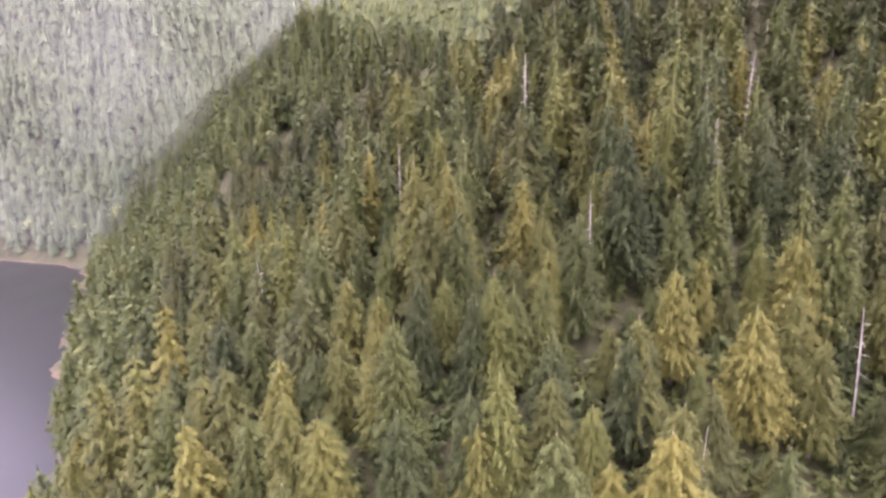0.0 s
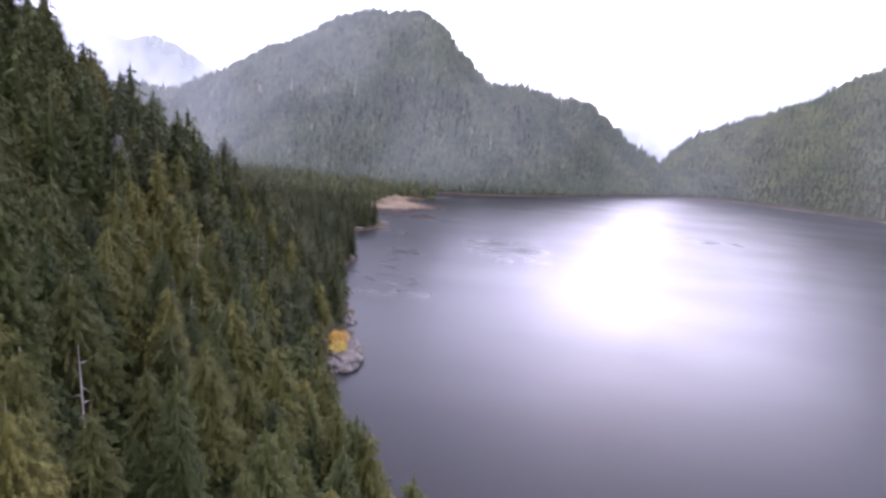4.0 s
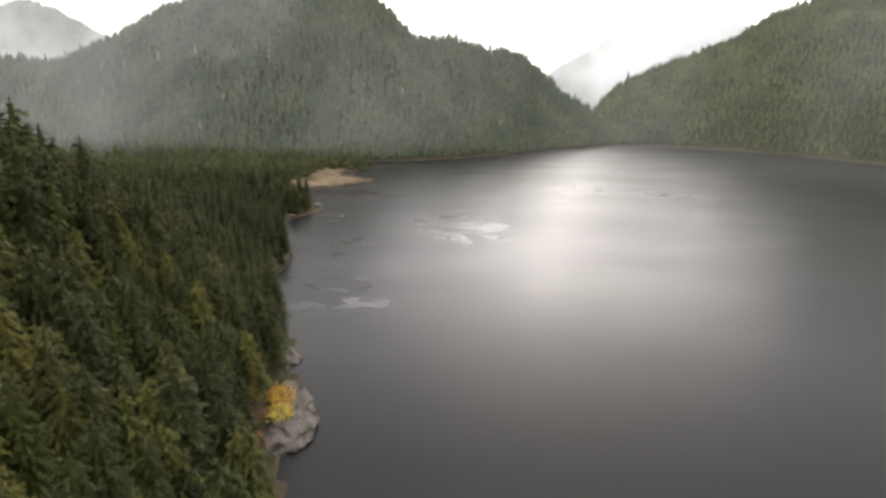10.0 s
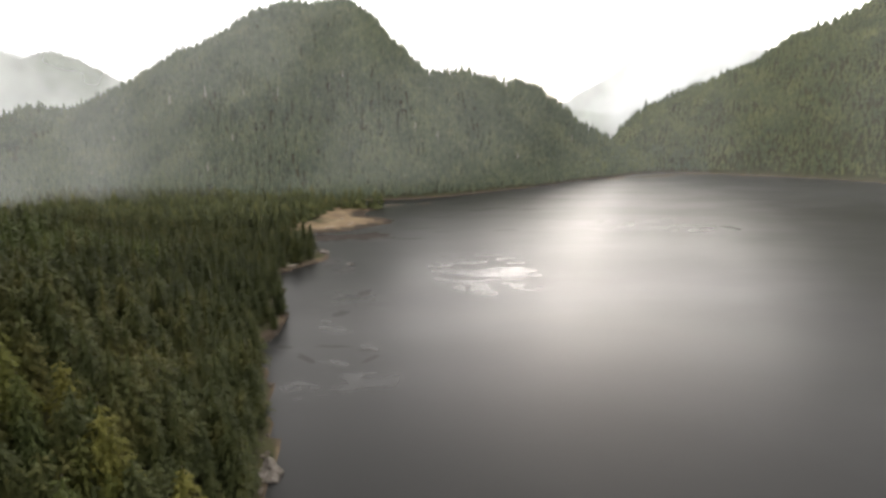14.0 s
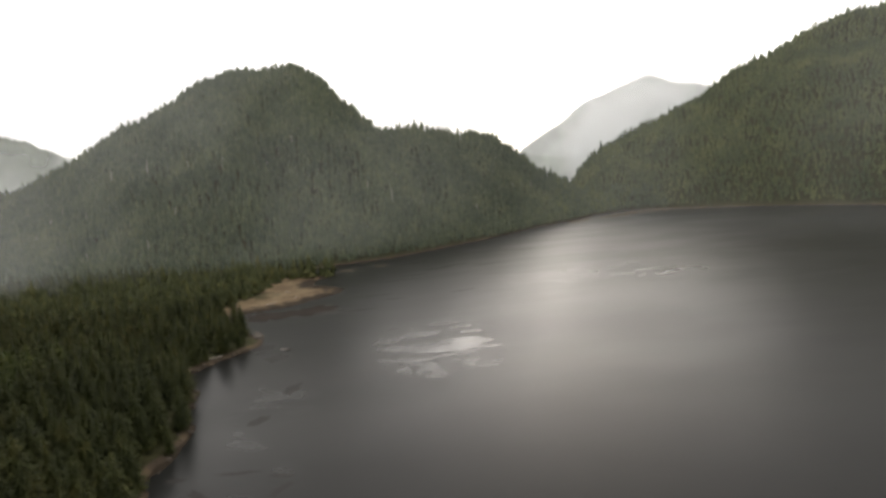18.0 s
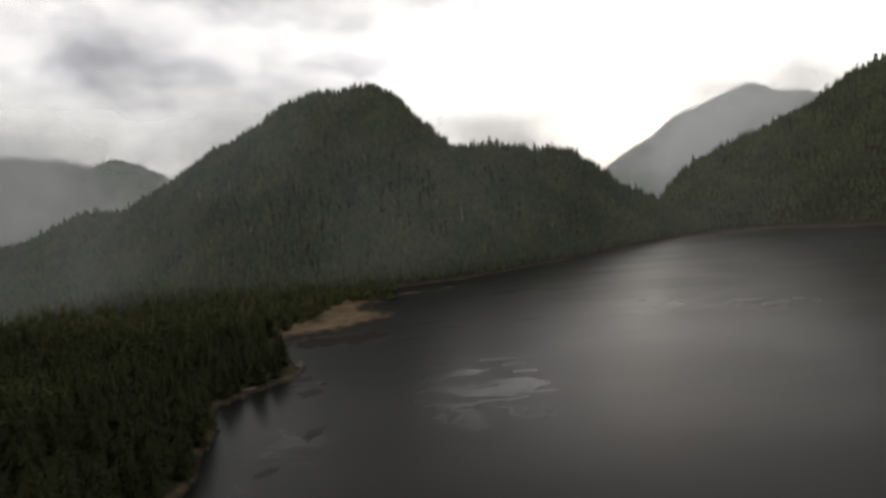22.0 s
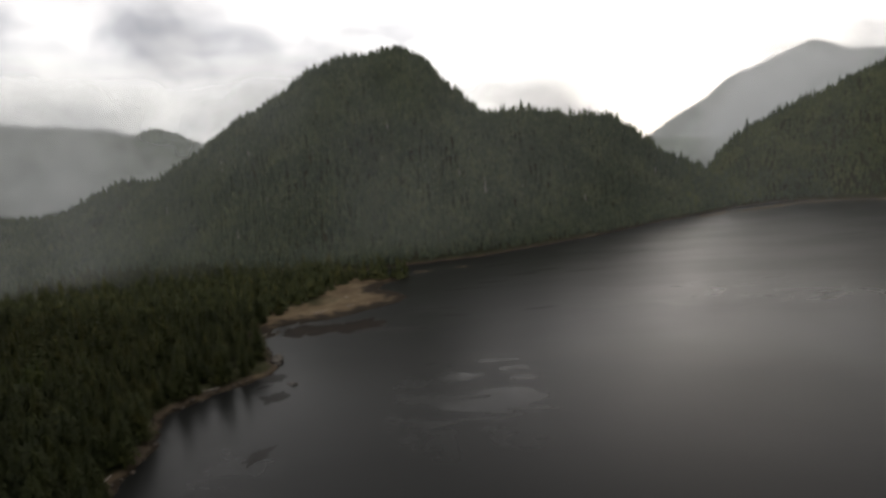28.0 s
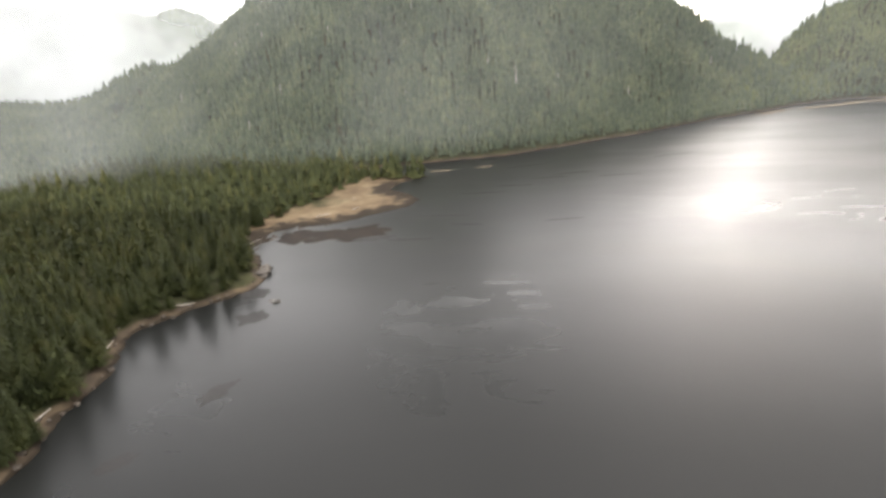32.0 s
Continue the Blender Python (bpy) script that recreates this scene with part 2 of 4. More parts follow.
def sea():
    m, t, b = material("calm_inlet_water")
    b.inputs["Base Color"].default_value = (0.010, 0.0105, 0.0095, 1)
    b.inputs["IOR"].default_value = 1.33
    b.inputs["Specular IOR Level"].default_value = 0.36
    # small ripples from the eddies under the west shore, a light breeze farther out
    at = t.nodes.new("ShaderNodeSeparateXYZ")
    link(t, t.nodes.new("ShaderNodeNewGeometry").outputs["Position"], at.inputs[0])
    out = maths(t, "DIVIDE", maths(t, "ADD", at.outputs[0], 50.0), 170.0, True)
    wind = ramp(t, out, [(0.0, (0.30, 0.30, 0.30)), (1.0, (0.284, 0.284, 0.284))], "EASE")
    bands = ramp(t, noise_at(t, 0.009, 3.0, 0.5, (0.6, 1.3, 1)), [(0.36, (1, 1, 1)), (0.64, (1.16, 1.16, 1.16))], "EASE")
    wind = maths(t, "MULTIPLY", wind, bands)
    # the breeze freshens towards the head of the inlet
    fetch = maths(t, "DIVIDE", maths(t, "SUBTRACT", at.outputs[1], 520.0), 350.0, True)
    wind = maths(t, "MULTIPLY", wind, maths(t, "ADD", 1.0, maths(t, "MULTIPLY", fetch, 0.12)))
    # lulls that leave the surface in torn, glassy patches
    drawn = node(t, "ShaderNodeMapping")
    drawn.inputs["Scale"].default_value = (0.6, 1.5, 1)
    link(t, t.nodes.new("ShaderNodeNewGeometry").outputs["Position"], drawn.inputs["Vector"])
    torn = node(t, "ShaderNodeTexNoise", Scale=0.034, Detail=5.0, Roughness=0.55, Distortion=1.1)
    link(t, drawn.outputs[0], torn.inputs["Vector"])
    torn = ramp(t, torn.outputs["Fac"], [(0.47, (0, 0, 0)), (0.68, (1, 1, 1))], "EASE")
    for cx, cy, rx, ry, by in ((62, 468, 48, 70, 0.72), (258, 656, 170, 70, 0.16), (-30, 395, 24, 50, 0.35), (-30, 312, 30, 36, 0.8)):
        dx = maths(t, "DIVIDE", maths(t, "SUBTRACT", at.outputs[0], float(cx)), float(rx))
        dy = maths(t, "DIVIDE", maths(t, "SUBTRACT", at.outputs[1], float(cy)), float(ry))
        gust = maths(t, "SUBTRACT", 1.0, maths(t, "ADD", maths(t, "MULTIPLY", dx, dx), maths(t, "MULTIPLY", dy, dy)), True)
        wind = maths(t, "MULTIPLY", wind, maths(t, "SUBTRACT", 1.0, maths(t, "MULTIPLY", maths(t, "MULTIPLY", gust, torn), by)))
    link(t, wind, b.inputs["Roughness"])
    swell = noise_at(t, 0.22, 3.0, 0.5, (1, 1.6, 1))
    bump(t, b, swell, 0.03, 0.3)
    return m


SEA = sea()


def rock_stuff():
    m, t, b = material("shore_rock")
    n = noise_at(t, 0.7, 8.0, 0.65)
    c = ramp(t, n, [(0.3, (0.035, 0.031, 0.027)), (0.5, (0.088, 0.081, 0.072)), (0.7, (0.175, 0.166, 0.152))])
    link(t, c, b.inputs["Base Color"])
    b.inputs["Roughness"].default_value = 0.85
    b.inputs["Specular IOR Level"].default_value = 0.29
    bump(t, b, noise_at(t, 1.8, 8.0, 0.7), 0.8, 0.35)
    return m


ROCK = rock_stuff()


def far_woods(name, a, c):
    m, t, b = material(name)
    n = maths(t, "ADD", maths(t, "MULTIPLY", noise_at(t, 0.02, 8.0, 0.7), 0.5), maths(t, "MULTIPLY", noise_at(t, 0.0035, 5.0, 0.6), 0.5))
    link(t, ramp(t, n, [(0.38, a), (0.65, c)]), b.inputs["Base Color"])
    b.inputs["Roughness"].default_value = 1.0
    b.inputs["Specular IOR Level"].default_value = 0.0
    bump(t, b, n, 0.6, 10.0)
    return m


# haze of distance put into the colour: paler than the nearer ground
HAZED_WOODS = far_woods("hazed_far_woods", (0.09, 0.115, 0.085), (0.18, 0.20, 0.14))

# ---- the lie of the land ----
# The shore, from the far side of the south bay round the hill, the point, the spit and the head of the inlet.
COAST = [(-300, -5000), (-330, -700), (-319, -371), (-308, -321), (-290, -272), (-200, -207), (-120, -152), (-75, -116), (-30, -86), (10, -58), (27, -25), (28, 10),
         (20, 50), (0, 95), (-20, 132), (-34, 165), (-38, 188), (-31, 195), (-29, 205), (-31, 217), (-42, 237), (-40, 252), (-50, 277), (-53, 302), (-63, 325), (-66, 343),
         (-61, 359), (-61, 378), (-68, 397), (-70, 413), (-75, 433), (-89, 461), (-82, 473), (-73, 489), (-57, 509), (-56, 520), (-64, 536), (-88, 576), (-84, 600),
         (-74, 620), (-51, 629), (-24, 658), (-8, 677), (-3, 697), (-20, 722), (-40, 742), (-36, 766), (-14, 793), (-30, 806), (-89, 816), (-140, 826), (-330, 854), (-330, 868),
         (-140, 860), (-93, 852), (-23, 880),
         (55, 909), (148, 985), (249, 1067), (370, 1190), (449, 1250), (557, 1355), (657, 1412), (740, 1390), (840, 1310), (930, 1180), (1010, 1000), (1110, 700),
         (1220, 300), (1330, -500), (1500, -5000)]
FOREST_EDGE = [(-66, 480), (-64, 500), (-70, 538), (-101, 575), (-107, 615), (-97, 660), (-90, 706), (-80, 775)]


def worn(line, low, high, step, by):
    """The same shore with small coves and juts between the given places."""
    out = []
    for (ax, ay), (bx, by_) in zip(line, line[1:]):
        out.append((ax, ay))
        n = int(math.hypot(bx - ax, by_ - ay) / step)
        if low < ay < high and n > 1:
            for q in range(1, n):
                s = q / n
                px, py = ax + s * (bx - ax), ay + s * (by_ - ay)
                out.append((px + by * noise.noise(Vector((px * 0.13, py * 0.13, 2.0))) * 2, py + by * noise.noise(Vector((px * 0.13, py * 0.13, 9.0)))))
    return out + [line[-1]]


COAST = worn(COAST, 140, 830, 4.5, 1.7)
CO = np.array(COAST, float)


def shore_distance(x, y):
    """Metres from the shore: positive on land."""
    best = np.full(x.shape, 1e9)
    inside = np.zeros(x.shape, bool)
    ring = np.vstack([CO, [(9000, -5000), (9000, -9000), (-300, -9000)]])
    for k in range(len(ring)):
        a, b = ring[k], ring[(k + 1) % len(ring)]
        d = b - a
        if k < len(CO) - 1:
            s = np.clip(((x - a[0]) * d[0] + (y - a[1]) * d[1]) / (d @ d), 0, 1)
            best = np.minimum(best, np.hypot(x - a[0] - s * d[0], y - a[1] - s * d[1]))
        crosses = (a[1] > y) != (b[1] > y)
        if d[1] != 0:
            inside ^= crosses & (x < a[0] + (y - a[1]) / d[1] * d[0])
    return np.where(inside, -best, best)


def ridge(x, y, line, width, power=1.0):
    """Height under a crest line of (x, y, z), falling off to either side."""
    h = np.zeros(x.shape)
    for (ax, ay, az), (bx, by, bz) in zip(line, line[1:]):
        dx, dy = bx - ax, by - ay
        s = np.clip(((x - ax) * dx + (y - ay) * dy) / (dx * dx + dy * dy), 0, 1)
        d = np.hypot(x - ax - s * dx, y - ay - s * dy)
        h = np.maximum(h, (az + s * (bz - az)) * np.clip(1 - d / width, 0, 1) ** power)
    return h


# bearing, range, height in degrees, reach of the near slope
MAIN = [(-31.5, 1800, 0.9, 700), (-30, 1780, 1.8, 800), (-27.7, 1720, 3.2, 800), (-25.7, 1660, 4.5, 780), (-24.1, 1620, 5.6, 770), (-22.5, 1580, 6.9, 760), (-19.9, 1530, 7.8, 740), (-17.7, 1500, 9.1, 730),
        (-15.4, 1470, 10.9, 720), (-13.2, 1450, 11.7, 710), (-9.8, 1430, 12.4, 700), (-6.4, 1400, 12.2, 680), (-3.7, 1340, 11.0, 640), (-2.1, 1280, 9.0, 580), (0.1, 1220, 6.9, 520),
        (1.8, 1180, 5.9, 470), (4.1, 1170, 5.7, 450), (6.5, 1190, 6.05, 420), (8.7, 1220, 5.6, 390), (11, 1260, 4.8, 360), (13, 1300, 4.7, 330), (15.4, 1320, 3.0, 290), (18, 1350, 0.9, 240), (21.1, 1420, -0.6, 180), (23, 1450, -3.2, 150)]
LOW = [(-60, 2400, 2.0, 700), (-48, 2300, -0.2, 700), (-38.3, 2250, -0.7, 700), (-35.1, 2200, 1.1, 700), (-32.6, 2150, 1.95, 650), (-30, 2100, 1.9, 600), (-27, 2100, 1.0, 600)]
RIGHT = [(19.5, 1700, -2.5, 300), (21.3, 1700, -0.6, 380), (23.2, 1720, 1.95, 440), (26.7, 1780, 3.95, 430), (30.5, 1860, 5.3, 490), (33.5, 1910, 6.8, 540), (35.5, 1930, 7.8, 570), (37.5, 1950, 8.9, 600), (39.9, 1960, 9.7, 630),
         (43, 1960, 11.0, 650), (46, 1960, 12, 690), (56, 1950, 13, 760), (72, 1950, 13, 850), (95, 2000, 12, 900), (120, 2300, 10, 900)]
FAR_RIGHT = [(10, 4300, -1, 900), (13, 4300, 0.6, 900), (16.4, 4250, 2.6, 1000), (19.2, 4200, 4.3, 1100), (21, 4180, 5.2, 1100), (22.4, 4160, 6.6, 1100), (25.9, 4150, 7.7, 1200), (29.2, 4150, 8.9, 1200), (31.4, 4150, 7.6, 1200), (32.7, 4150, 7.7, 1200),
             (34.3, 4150, 7.1, 1200), (42, 4100, 5, 1200), (50, 4100, 2, 1200)]
FAR_LEFT = [(-80, 3600, 5, 1000), (-50, 3500, 7.5, 1000), (-37.5, 3450, 6.4, 1000), (-34.5, 3450, 6.4, 900), (-32.8, 3450, 5.8, 900), (-29, 3450, 4, 900), (-20, 3450, 1, 900)]
FAR_LEFT_B = [(-36, 3000, 2.4, 700), (-33.5, 3000, 4.6, 700), (-31.7, 3000, 6.25, 700), (-29.6, 3000, 6.2, 700), (-26.1, 3000, 4.5, 700), (-22, 3000, 2.5, 700)]
FAR_MID = [(14, 2950, 0.4, 500), (17, 2900, 2.0, 500), (19.5, 2850, 2.1, 500), (21, 2800, 1.6, 500), (24, 2700, 1.9, 500), (30, 2650, 1.0, 500)]


def massif(x, y, rows, trees=16, power=1.0, behind=700):
    """A mountain from its crest, given by bearing, range, height and reach as seen from over the inlet; it falls off to both sides."""
    rows = np.array(rows, float)
    az, r = np.degrees(np.arctan2(x - 38.4, y - 169.8)), np.hypot(x - 38.4, y - 169.8)
    rr, ww = np.interp(az, rows[:, 0], rows[:, 1]), np.interp(az, rows[:, 0], rows[:, 3])
    top = 98.4 + rows[:, 1] * np.tan(np.radians(rows[:, 2])) - trees
    h = np.interp(az, rows[:, 0], top)
    off = np.maximum(rows[0, 0] - az, az - rows[-1, 0])
    h = h * np.clip(1 - np.maximum(off, 0) / 4.0, 0, 1)
    s = np.where(r < rr, (rr - r) / ww, (r - rr) / behind)
    return np.maximum(h, 0) * np.clip(1.015 - s ** 1.25, 0, 1) ** power


SOUTH_WEST = [(-560, -1500, 330), (-600, -700, 360), (-660, -420, 390), (-740, -150, 220), (-860, 250, 80)]
# up the west shore: y, slope from the water, height of the hill
HILL = np.array([(-400, 1.15, 230), (-100, 1.12, 240), (-40, 0.90, 240), (0, 0.78, 230), (60, 0.86, 240), (125, 1.22, 265), (150, 1.36, 185), (175, 1.36, 122), (215, 1.20, 104), (250, 0.96, 88), (350, 0.48, 54), (430, 0.14, 16), (500, 0.06, 6), (900, 0.05, 6)])


def land(x, y):
    ds = shore_distance(x, y)
    d = np.maximum(ds, 0)
    slope, cap = np.interp(y, HILL[:, 0], HILL[:, 1]), np.interp(y, HILL[:, 0], HILL[:, 2])
    west = (x < 100) & (y < 900)
    up = slope * d
    hill = np.where(west, up / (1 + (up / cap) ** 3) ** (1 / 3), 0.05 * d / (1 + 0.05 * d / 5))
    hill *= np.clip((x + 640) / 300, 0.03, 1)
    peaks = np.maximum.reduce([massif(x, y, MAIN, 22), massif(x, y, LOW), massif(x, y, RIGHT, 20), massif(x, y, FAR_RIGHT, 0, 1.0, 1200), massif(x, y, FAR_LEFT, 0, 1.0, 1200), massif(x, y, FAR_LEFT_B, 0),
                               massif(x, y, FAR_MID, 0), ridge(x, y, SOUTH_WEST, 420)])
    bank = np.where((y > 560) & (y < 815) & (x > -112) & (x < 0), 0, np.minimum(0.6 * d, 2.8))
    bank = np.where(y > 840, np.minimum(1.4 * d, 7.0), bank)
    hill = np.where((y > 560) & (y < 815) & (x > -112) & (x < 0), hill * 0.62, hill)
    hill = np.maximum(hill, bank)
    # the low ledge under the rock outcrop
    ledge = 1.0 + 2.0 * (np.maximum(-41 - x, 0) + np.maximum(186 - y, 0) + np.maximum(y - 228, 0))
    hill = np.where(west, np.minimum(hill, ledge), hill)
    h = np.maximum(hill, np.minimum(peaks, 1.3 * d))
    return np.where(ds > 0, h, np.maximum(-0.12 * -ds, -14)) + 0.0, ds


def grid_axis(parts):
    out = []
    for a, b, step in parts:
        out += list(np.arange(a, b, step))
    return np.array(out + [parts[-1][1]], float)


GX = grid_axis([(-4990, -1300, 90), (-1300, -420, 30), (-420, 60, 5), (60, 700, 12), (700, 1400, 25), (1400, 4990, 90)])
GY = grid_axis([(-4990, -420, 120), (-420, -160, 20), (-160, 830, 5), (830, 1450, 12), (1450, 1700, 25), (1700, 4990, 90)])
XX, YY = np.meshgrid(GX, GY)
ZZ, DD = land(XX, YY)
rough = np.array([noise.fractal(Vector((x * 0.006, y * 0.006, 3.1)), 1.0, 2.0, 4) for x, y in zip(XX.ravel(), YY.ravel())]).reshape(XX.shape)
ZZ += rough * np.clip((ZZ - 4) * 0.12, 0, 9)
gully = np.array([noise.fractal(Vector((x * 0.011, y * 0.011, 7.7)), 0.8, 2.0, 3) for x, y in zip(XX.ravel(), YY.ravel())]).reshape(XX.shape)
ZZ += np.where((YY > 850) | (XX > 400), np.clip((ZZ - 12) * 0.12, 0, 13) * gully, 0)
# ribs and gullies that run down the mountainsides from just under the crest
AZ, RR = np.degrees(np.arctan2(XX - 38.4, YY - 169.8)), np.hypot(XX - 38.4, YY - 169.8)
crest_r = np.where(AZ < 20.5, np.interp(AZ, [r[0] for r in MAIN], [r[1] for r in MAIN]), np.interp(AZ, [r[0] for r in RIGHT], [r[1] for r in RIGHT]))
ribs = np.array([1 - 2 * abs(noise.fractal(Vector((a * 0.20 + r * 0.0016, r * 0.0011, 5.5)), 0.9, 2.1, 3)) for a, r in zip(AZ.ravel(), RR.ravel())]).reshape(XX.shape)
ZZ += np.where((YY > 850) | (XX > 400), np.clip((ZZ - 10) * 0.30, 0, 38) * (ribs - 0.55) * np.clip((crest_r - RR) / 160, 0, 1), 0)
ZZ += np.clip(DD, 0, 8) / 8 * rough * 0.6


def ground_at(x, y):
    """Height of the ground sheet."""
    i = np.clip(np.searchsorted(GX, x) - 1, 0, len(GX) - 2)
    j = np.clip(np.searchsorted(GY, y) - 1, 0, len(GY) - 2)
    u, v = (x - GX[i]) / (GX[i + 1] - GX[i]), (y - GY[j]) / (GY[j + 1] - GY[j])
    return (ZZ[j, i] * (1 - u) + ZZ[j, i + 1] * u) * (1 - v) + (ZZ[j + 1, i] * (1 - u) + ZZ[j + 1, i + 1] * u) * v


def mesh_from(name, verts, faces, mats, smooth=False):
    me = bpy.data.meshes.new(name)
    verts, faces = np.asarray(verts, np.float32), np.asarray(faces, np.int32)
    n = faces.shape[1]
    me.vertices.add(len(verts))
    me.vertices.foreach_set("co", verts.ravel())
    me.loops.add(faces.size)
    me.loops.foreach_set("vertex_index", faces.ravel())
    me.polygons.add(len(faces))
    me.polygons.foreach_set("loop_start", np.arange(0, faces.size, n, dtype=np.int32))
    if smooth:
        me.polygons.foreach_set("use_smooth", np.ones(len(faces), bool))
    for m in mats:
        me.materials.append(m)
    me.update(calc_edges=True)
    return me


def sheet():
    ny, nx = XX.shape
    k = np.arange(ny * nx).reshape(ny, nx)
    faces = np.stack([k[:-1, :-1], k[:-1, 1:], k[1:, 1:], k[1:, :-1]], -1).reshape(-1, 4)
    me = mesh_from("ground", np.stack([XX, YY, ZZ], -1).reshape(-1, 3), faces, [EARTH, HAZED_WOODS], True)
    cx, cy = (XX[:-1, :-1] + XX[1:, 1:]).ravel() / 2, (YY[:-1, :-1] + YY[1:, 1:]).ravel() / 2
    # past this range the ground takes the hazed colour
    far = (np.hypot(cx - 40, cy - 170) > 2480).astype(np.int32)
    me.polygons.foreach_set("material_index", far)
    return tagged(new("ground", me), "wooded hills, beach and forest floor round a sea inlet", "ground", kind="structure")


sheet()
water = new("water", mesh_from("water", [(-4990, -4990, 0), (4990, -4990, 0), (4990, 4990, 0), (-4990, 4990, 0)], [(0, 1, 2, 3)], [SEA]))
tagged(water, "calm dark grey water of a sheltered sea inlet", "water", kind="structure")



# ---- thin sheets for the mist and haze over the inlet ----
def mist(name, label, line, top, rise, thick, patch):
    """Haze as a thin, gently waving see-through sheet that scatters the sky's light, clear at its foot and at its top.
    """
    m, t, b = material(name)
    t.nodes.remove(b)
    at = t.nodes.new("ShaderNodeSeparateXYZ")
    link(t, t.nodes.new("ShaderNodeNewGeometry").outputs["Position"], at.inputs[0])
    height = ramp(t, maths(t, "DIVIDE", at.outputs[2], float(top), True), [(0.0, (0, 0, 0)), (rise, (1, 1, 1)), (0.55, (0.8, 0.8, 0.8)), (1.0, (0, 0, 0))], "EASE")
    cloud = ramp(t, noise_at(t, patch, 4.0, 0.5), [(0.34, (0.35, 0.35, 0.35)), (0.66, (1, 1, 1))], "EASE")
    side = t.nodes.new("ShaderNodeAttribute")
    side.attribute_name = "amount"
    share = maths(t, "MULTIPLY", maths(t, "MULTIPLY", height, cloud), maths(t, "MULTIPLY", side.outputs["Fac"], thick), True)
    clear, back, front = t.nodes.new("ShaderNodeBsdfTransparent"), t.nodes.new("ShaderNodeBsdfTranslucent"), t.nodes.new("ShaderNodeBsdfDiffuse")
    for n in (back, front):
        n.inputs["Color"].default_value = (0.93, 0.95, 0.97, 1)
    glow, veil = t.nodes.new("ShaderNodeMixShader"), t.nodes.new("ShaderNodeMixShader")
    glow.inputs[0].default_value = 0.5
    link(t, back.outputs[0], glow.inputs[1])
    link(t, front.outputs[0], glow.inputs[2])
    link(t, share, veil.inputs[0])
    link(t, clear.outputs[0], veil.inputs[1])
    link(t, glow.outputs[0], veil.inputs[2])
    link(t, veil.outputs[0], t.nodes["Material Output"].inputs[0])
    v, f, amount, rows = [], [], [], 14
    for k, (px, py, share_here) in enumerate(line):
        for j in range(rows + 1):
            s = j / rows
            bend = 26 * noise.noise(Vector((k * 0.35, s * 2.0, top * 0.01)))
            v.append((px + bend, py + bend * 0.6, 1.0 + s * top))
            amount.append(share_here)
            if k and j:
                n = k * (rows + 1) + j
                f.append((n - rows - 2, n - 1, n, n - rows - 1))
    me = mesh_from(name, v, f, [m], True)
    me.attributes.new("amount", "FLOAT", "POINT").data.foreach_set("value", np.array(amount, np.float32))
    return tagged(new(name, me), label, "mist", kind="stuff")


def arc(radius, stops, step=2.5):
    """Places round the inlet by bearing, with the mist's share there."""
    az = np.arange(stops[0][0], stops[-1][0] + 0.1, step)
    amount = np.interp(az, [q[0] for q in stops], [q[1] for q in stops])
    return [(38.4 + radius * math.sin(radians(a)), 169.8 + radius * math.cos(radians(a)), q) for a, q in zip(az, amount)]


mist("valley_mist_sheet", "see-through sheet for the mist over the valley and the mountain's foot", arc(655, [(-78, 0), (-60, 1), (-38, 1), (-24, 0.8), (-12, 0.42), (10, 0.30), (24, 0.38), (60, 0.42), (80, 0)]), 420, 0.10, 0.24, 0.006)
mist("ridge_haze_sheet", "see-through sheet for the haze between the near mountains and the farther ones", arc(2420, [(-70, 0), (-55, 1), (-25, 1), (10, 1), (20, 1), (40, 1), (60, 0)]), 700, 0.05, 0.78, 0.002)
mist("far_haze_sheet", "see-through sheet for the haze along the far ranges", arc(3350, [(-60, 0), (-50, 1), (-20, 1), (10, 1), (45, 1), (60, 0)]), 900, 0.05, 0.85, 0.0016)
mist("bay_haze_sheet", "see-through sheet for the haze over the far side of the small bay", [(-150 - 12 * k, -480 + 22 * k + 0.35 * k * k, min(1.0, k / 4, (22 - k) / 4)) for k in range(23)], 420, 0.12, 0.055, 0.01)

# ---- trees ----
rng = np.random.default_rng(7)


def conifer_far(sides, tiers):
    """A far conifer of unit height and unit half-width: ragged, uneven tiers of boughs."""
    v, f = [], []
    for k in range(tiers):
        z0 = 0.08 + 0.86 * (k + rng.uniform(-0.25, 0.25)) / tiers
        z1 = min(z0 + rng.uniform(1.6, 2.6) * 0.9 / tiers, 1.0)
        r = max(1 - k / tiers, 0.1) ** 0.8 * rng.uniform(0.8, 1.1)
        base, turn = len(v), rng.uniform(0, 6.28)
        ox, oy = rng.uniform(-0.12, 0.12) * r, rng.uniform(-0.12, 0.12) * r
        for s in range(sides):
            a = turn + 6.2832 * (s + rng.uniform(-0.3, 0.3)) / sides
            q = r * (rng.uniform(0.85, 1.25) if s % 2 else rng.uniform(0.4, 0.75))
            v.append((ox + q * math.cos(a), oy + q * math.sin(a), z0 + rng.uniform(-0.07, 0.05)))
        v.append((ox * 0.3, oy * 0.3, z1))
        for s in range(sides):
            f.append((base + s, base + (s + 1) % sides, base + sides))
    return np.array(v), np.array(f)


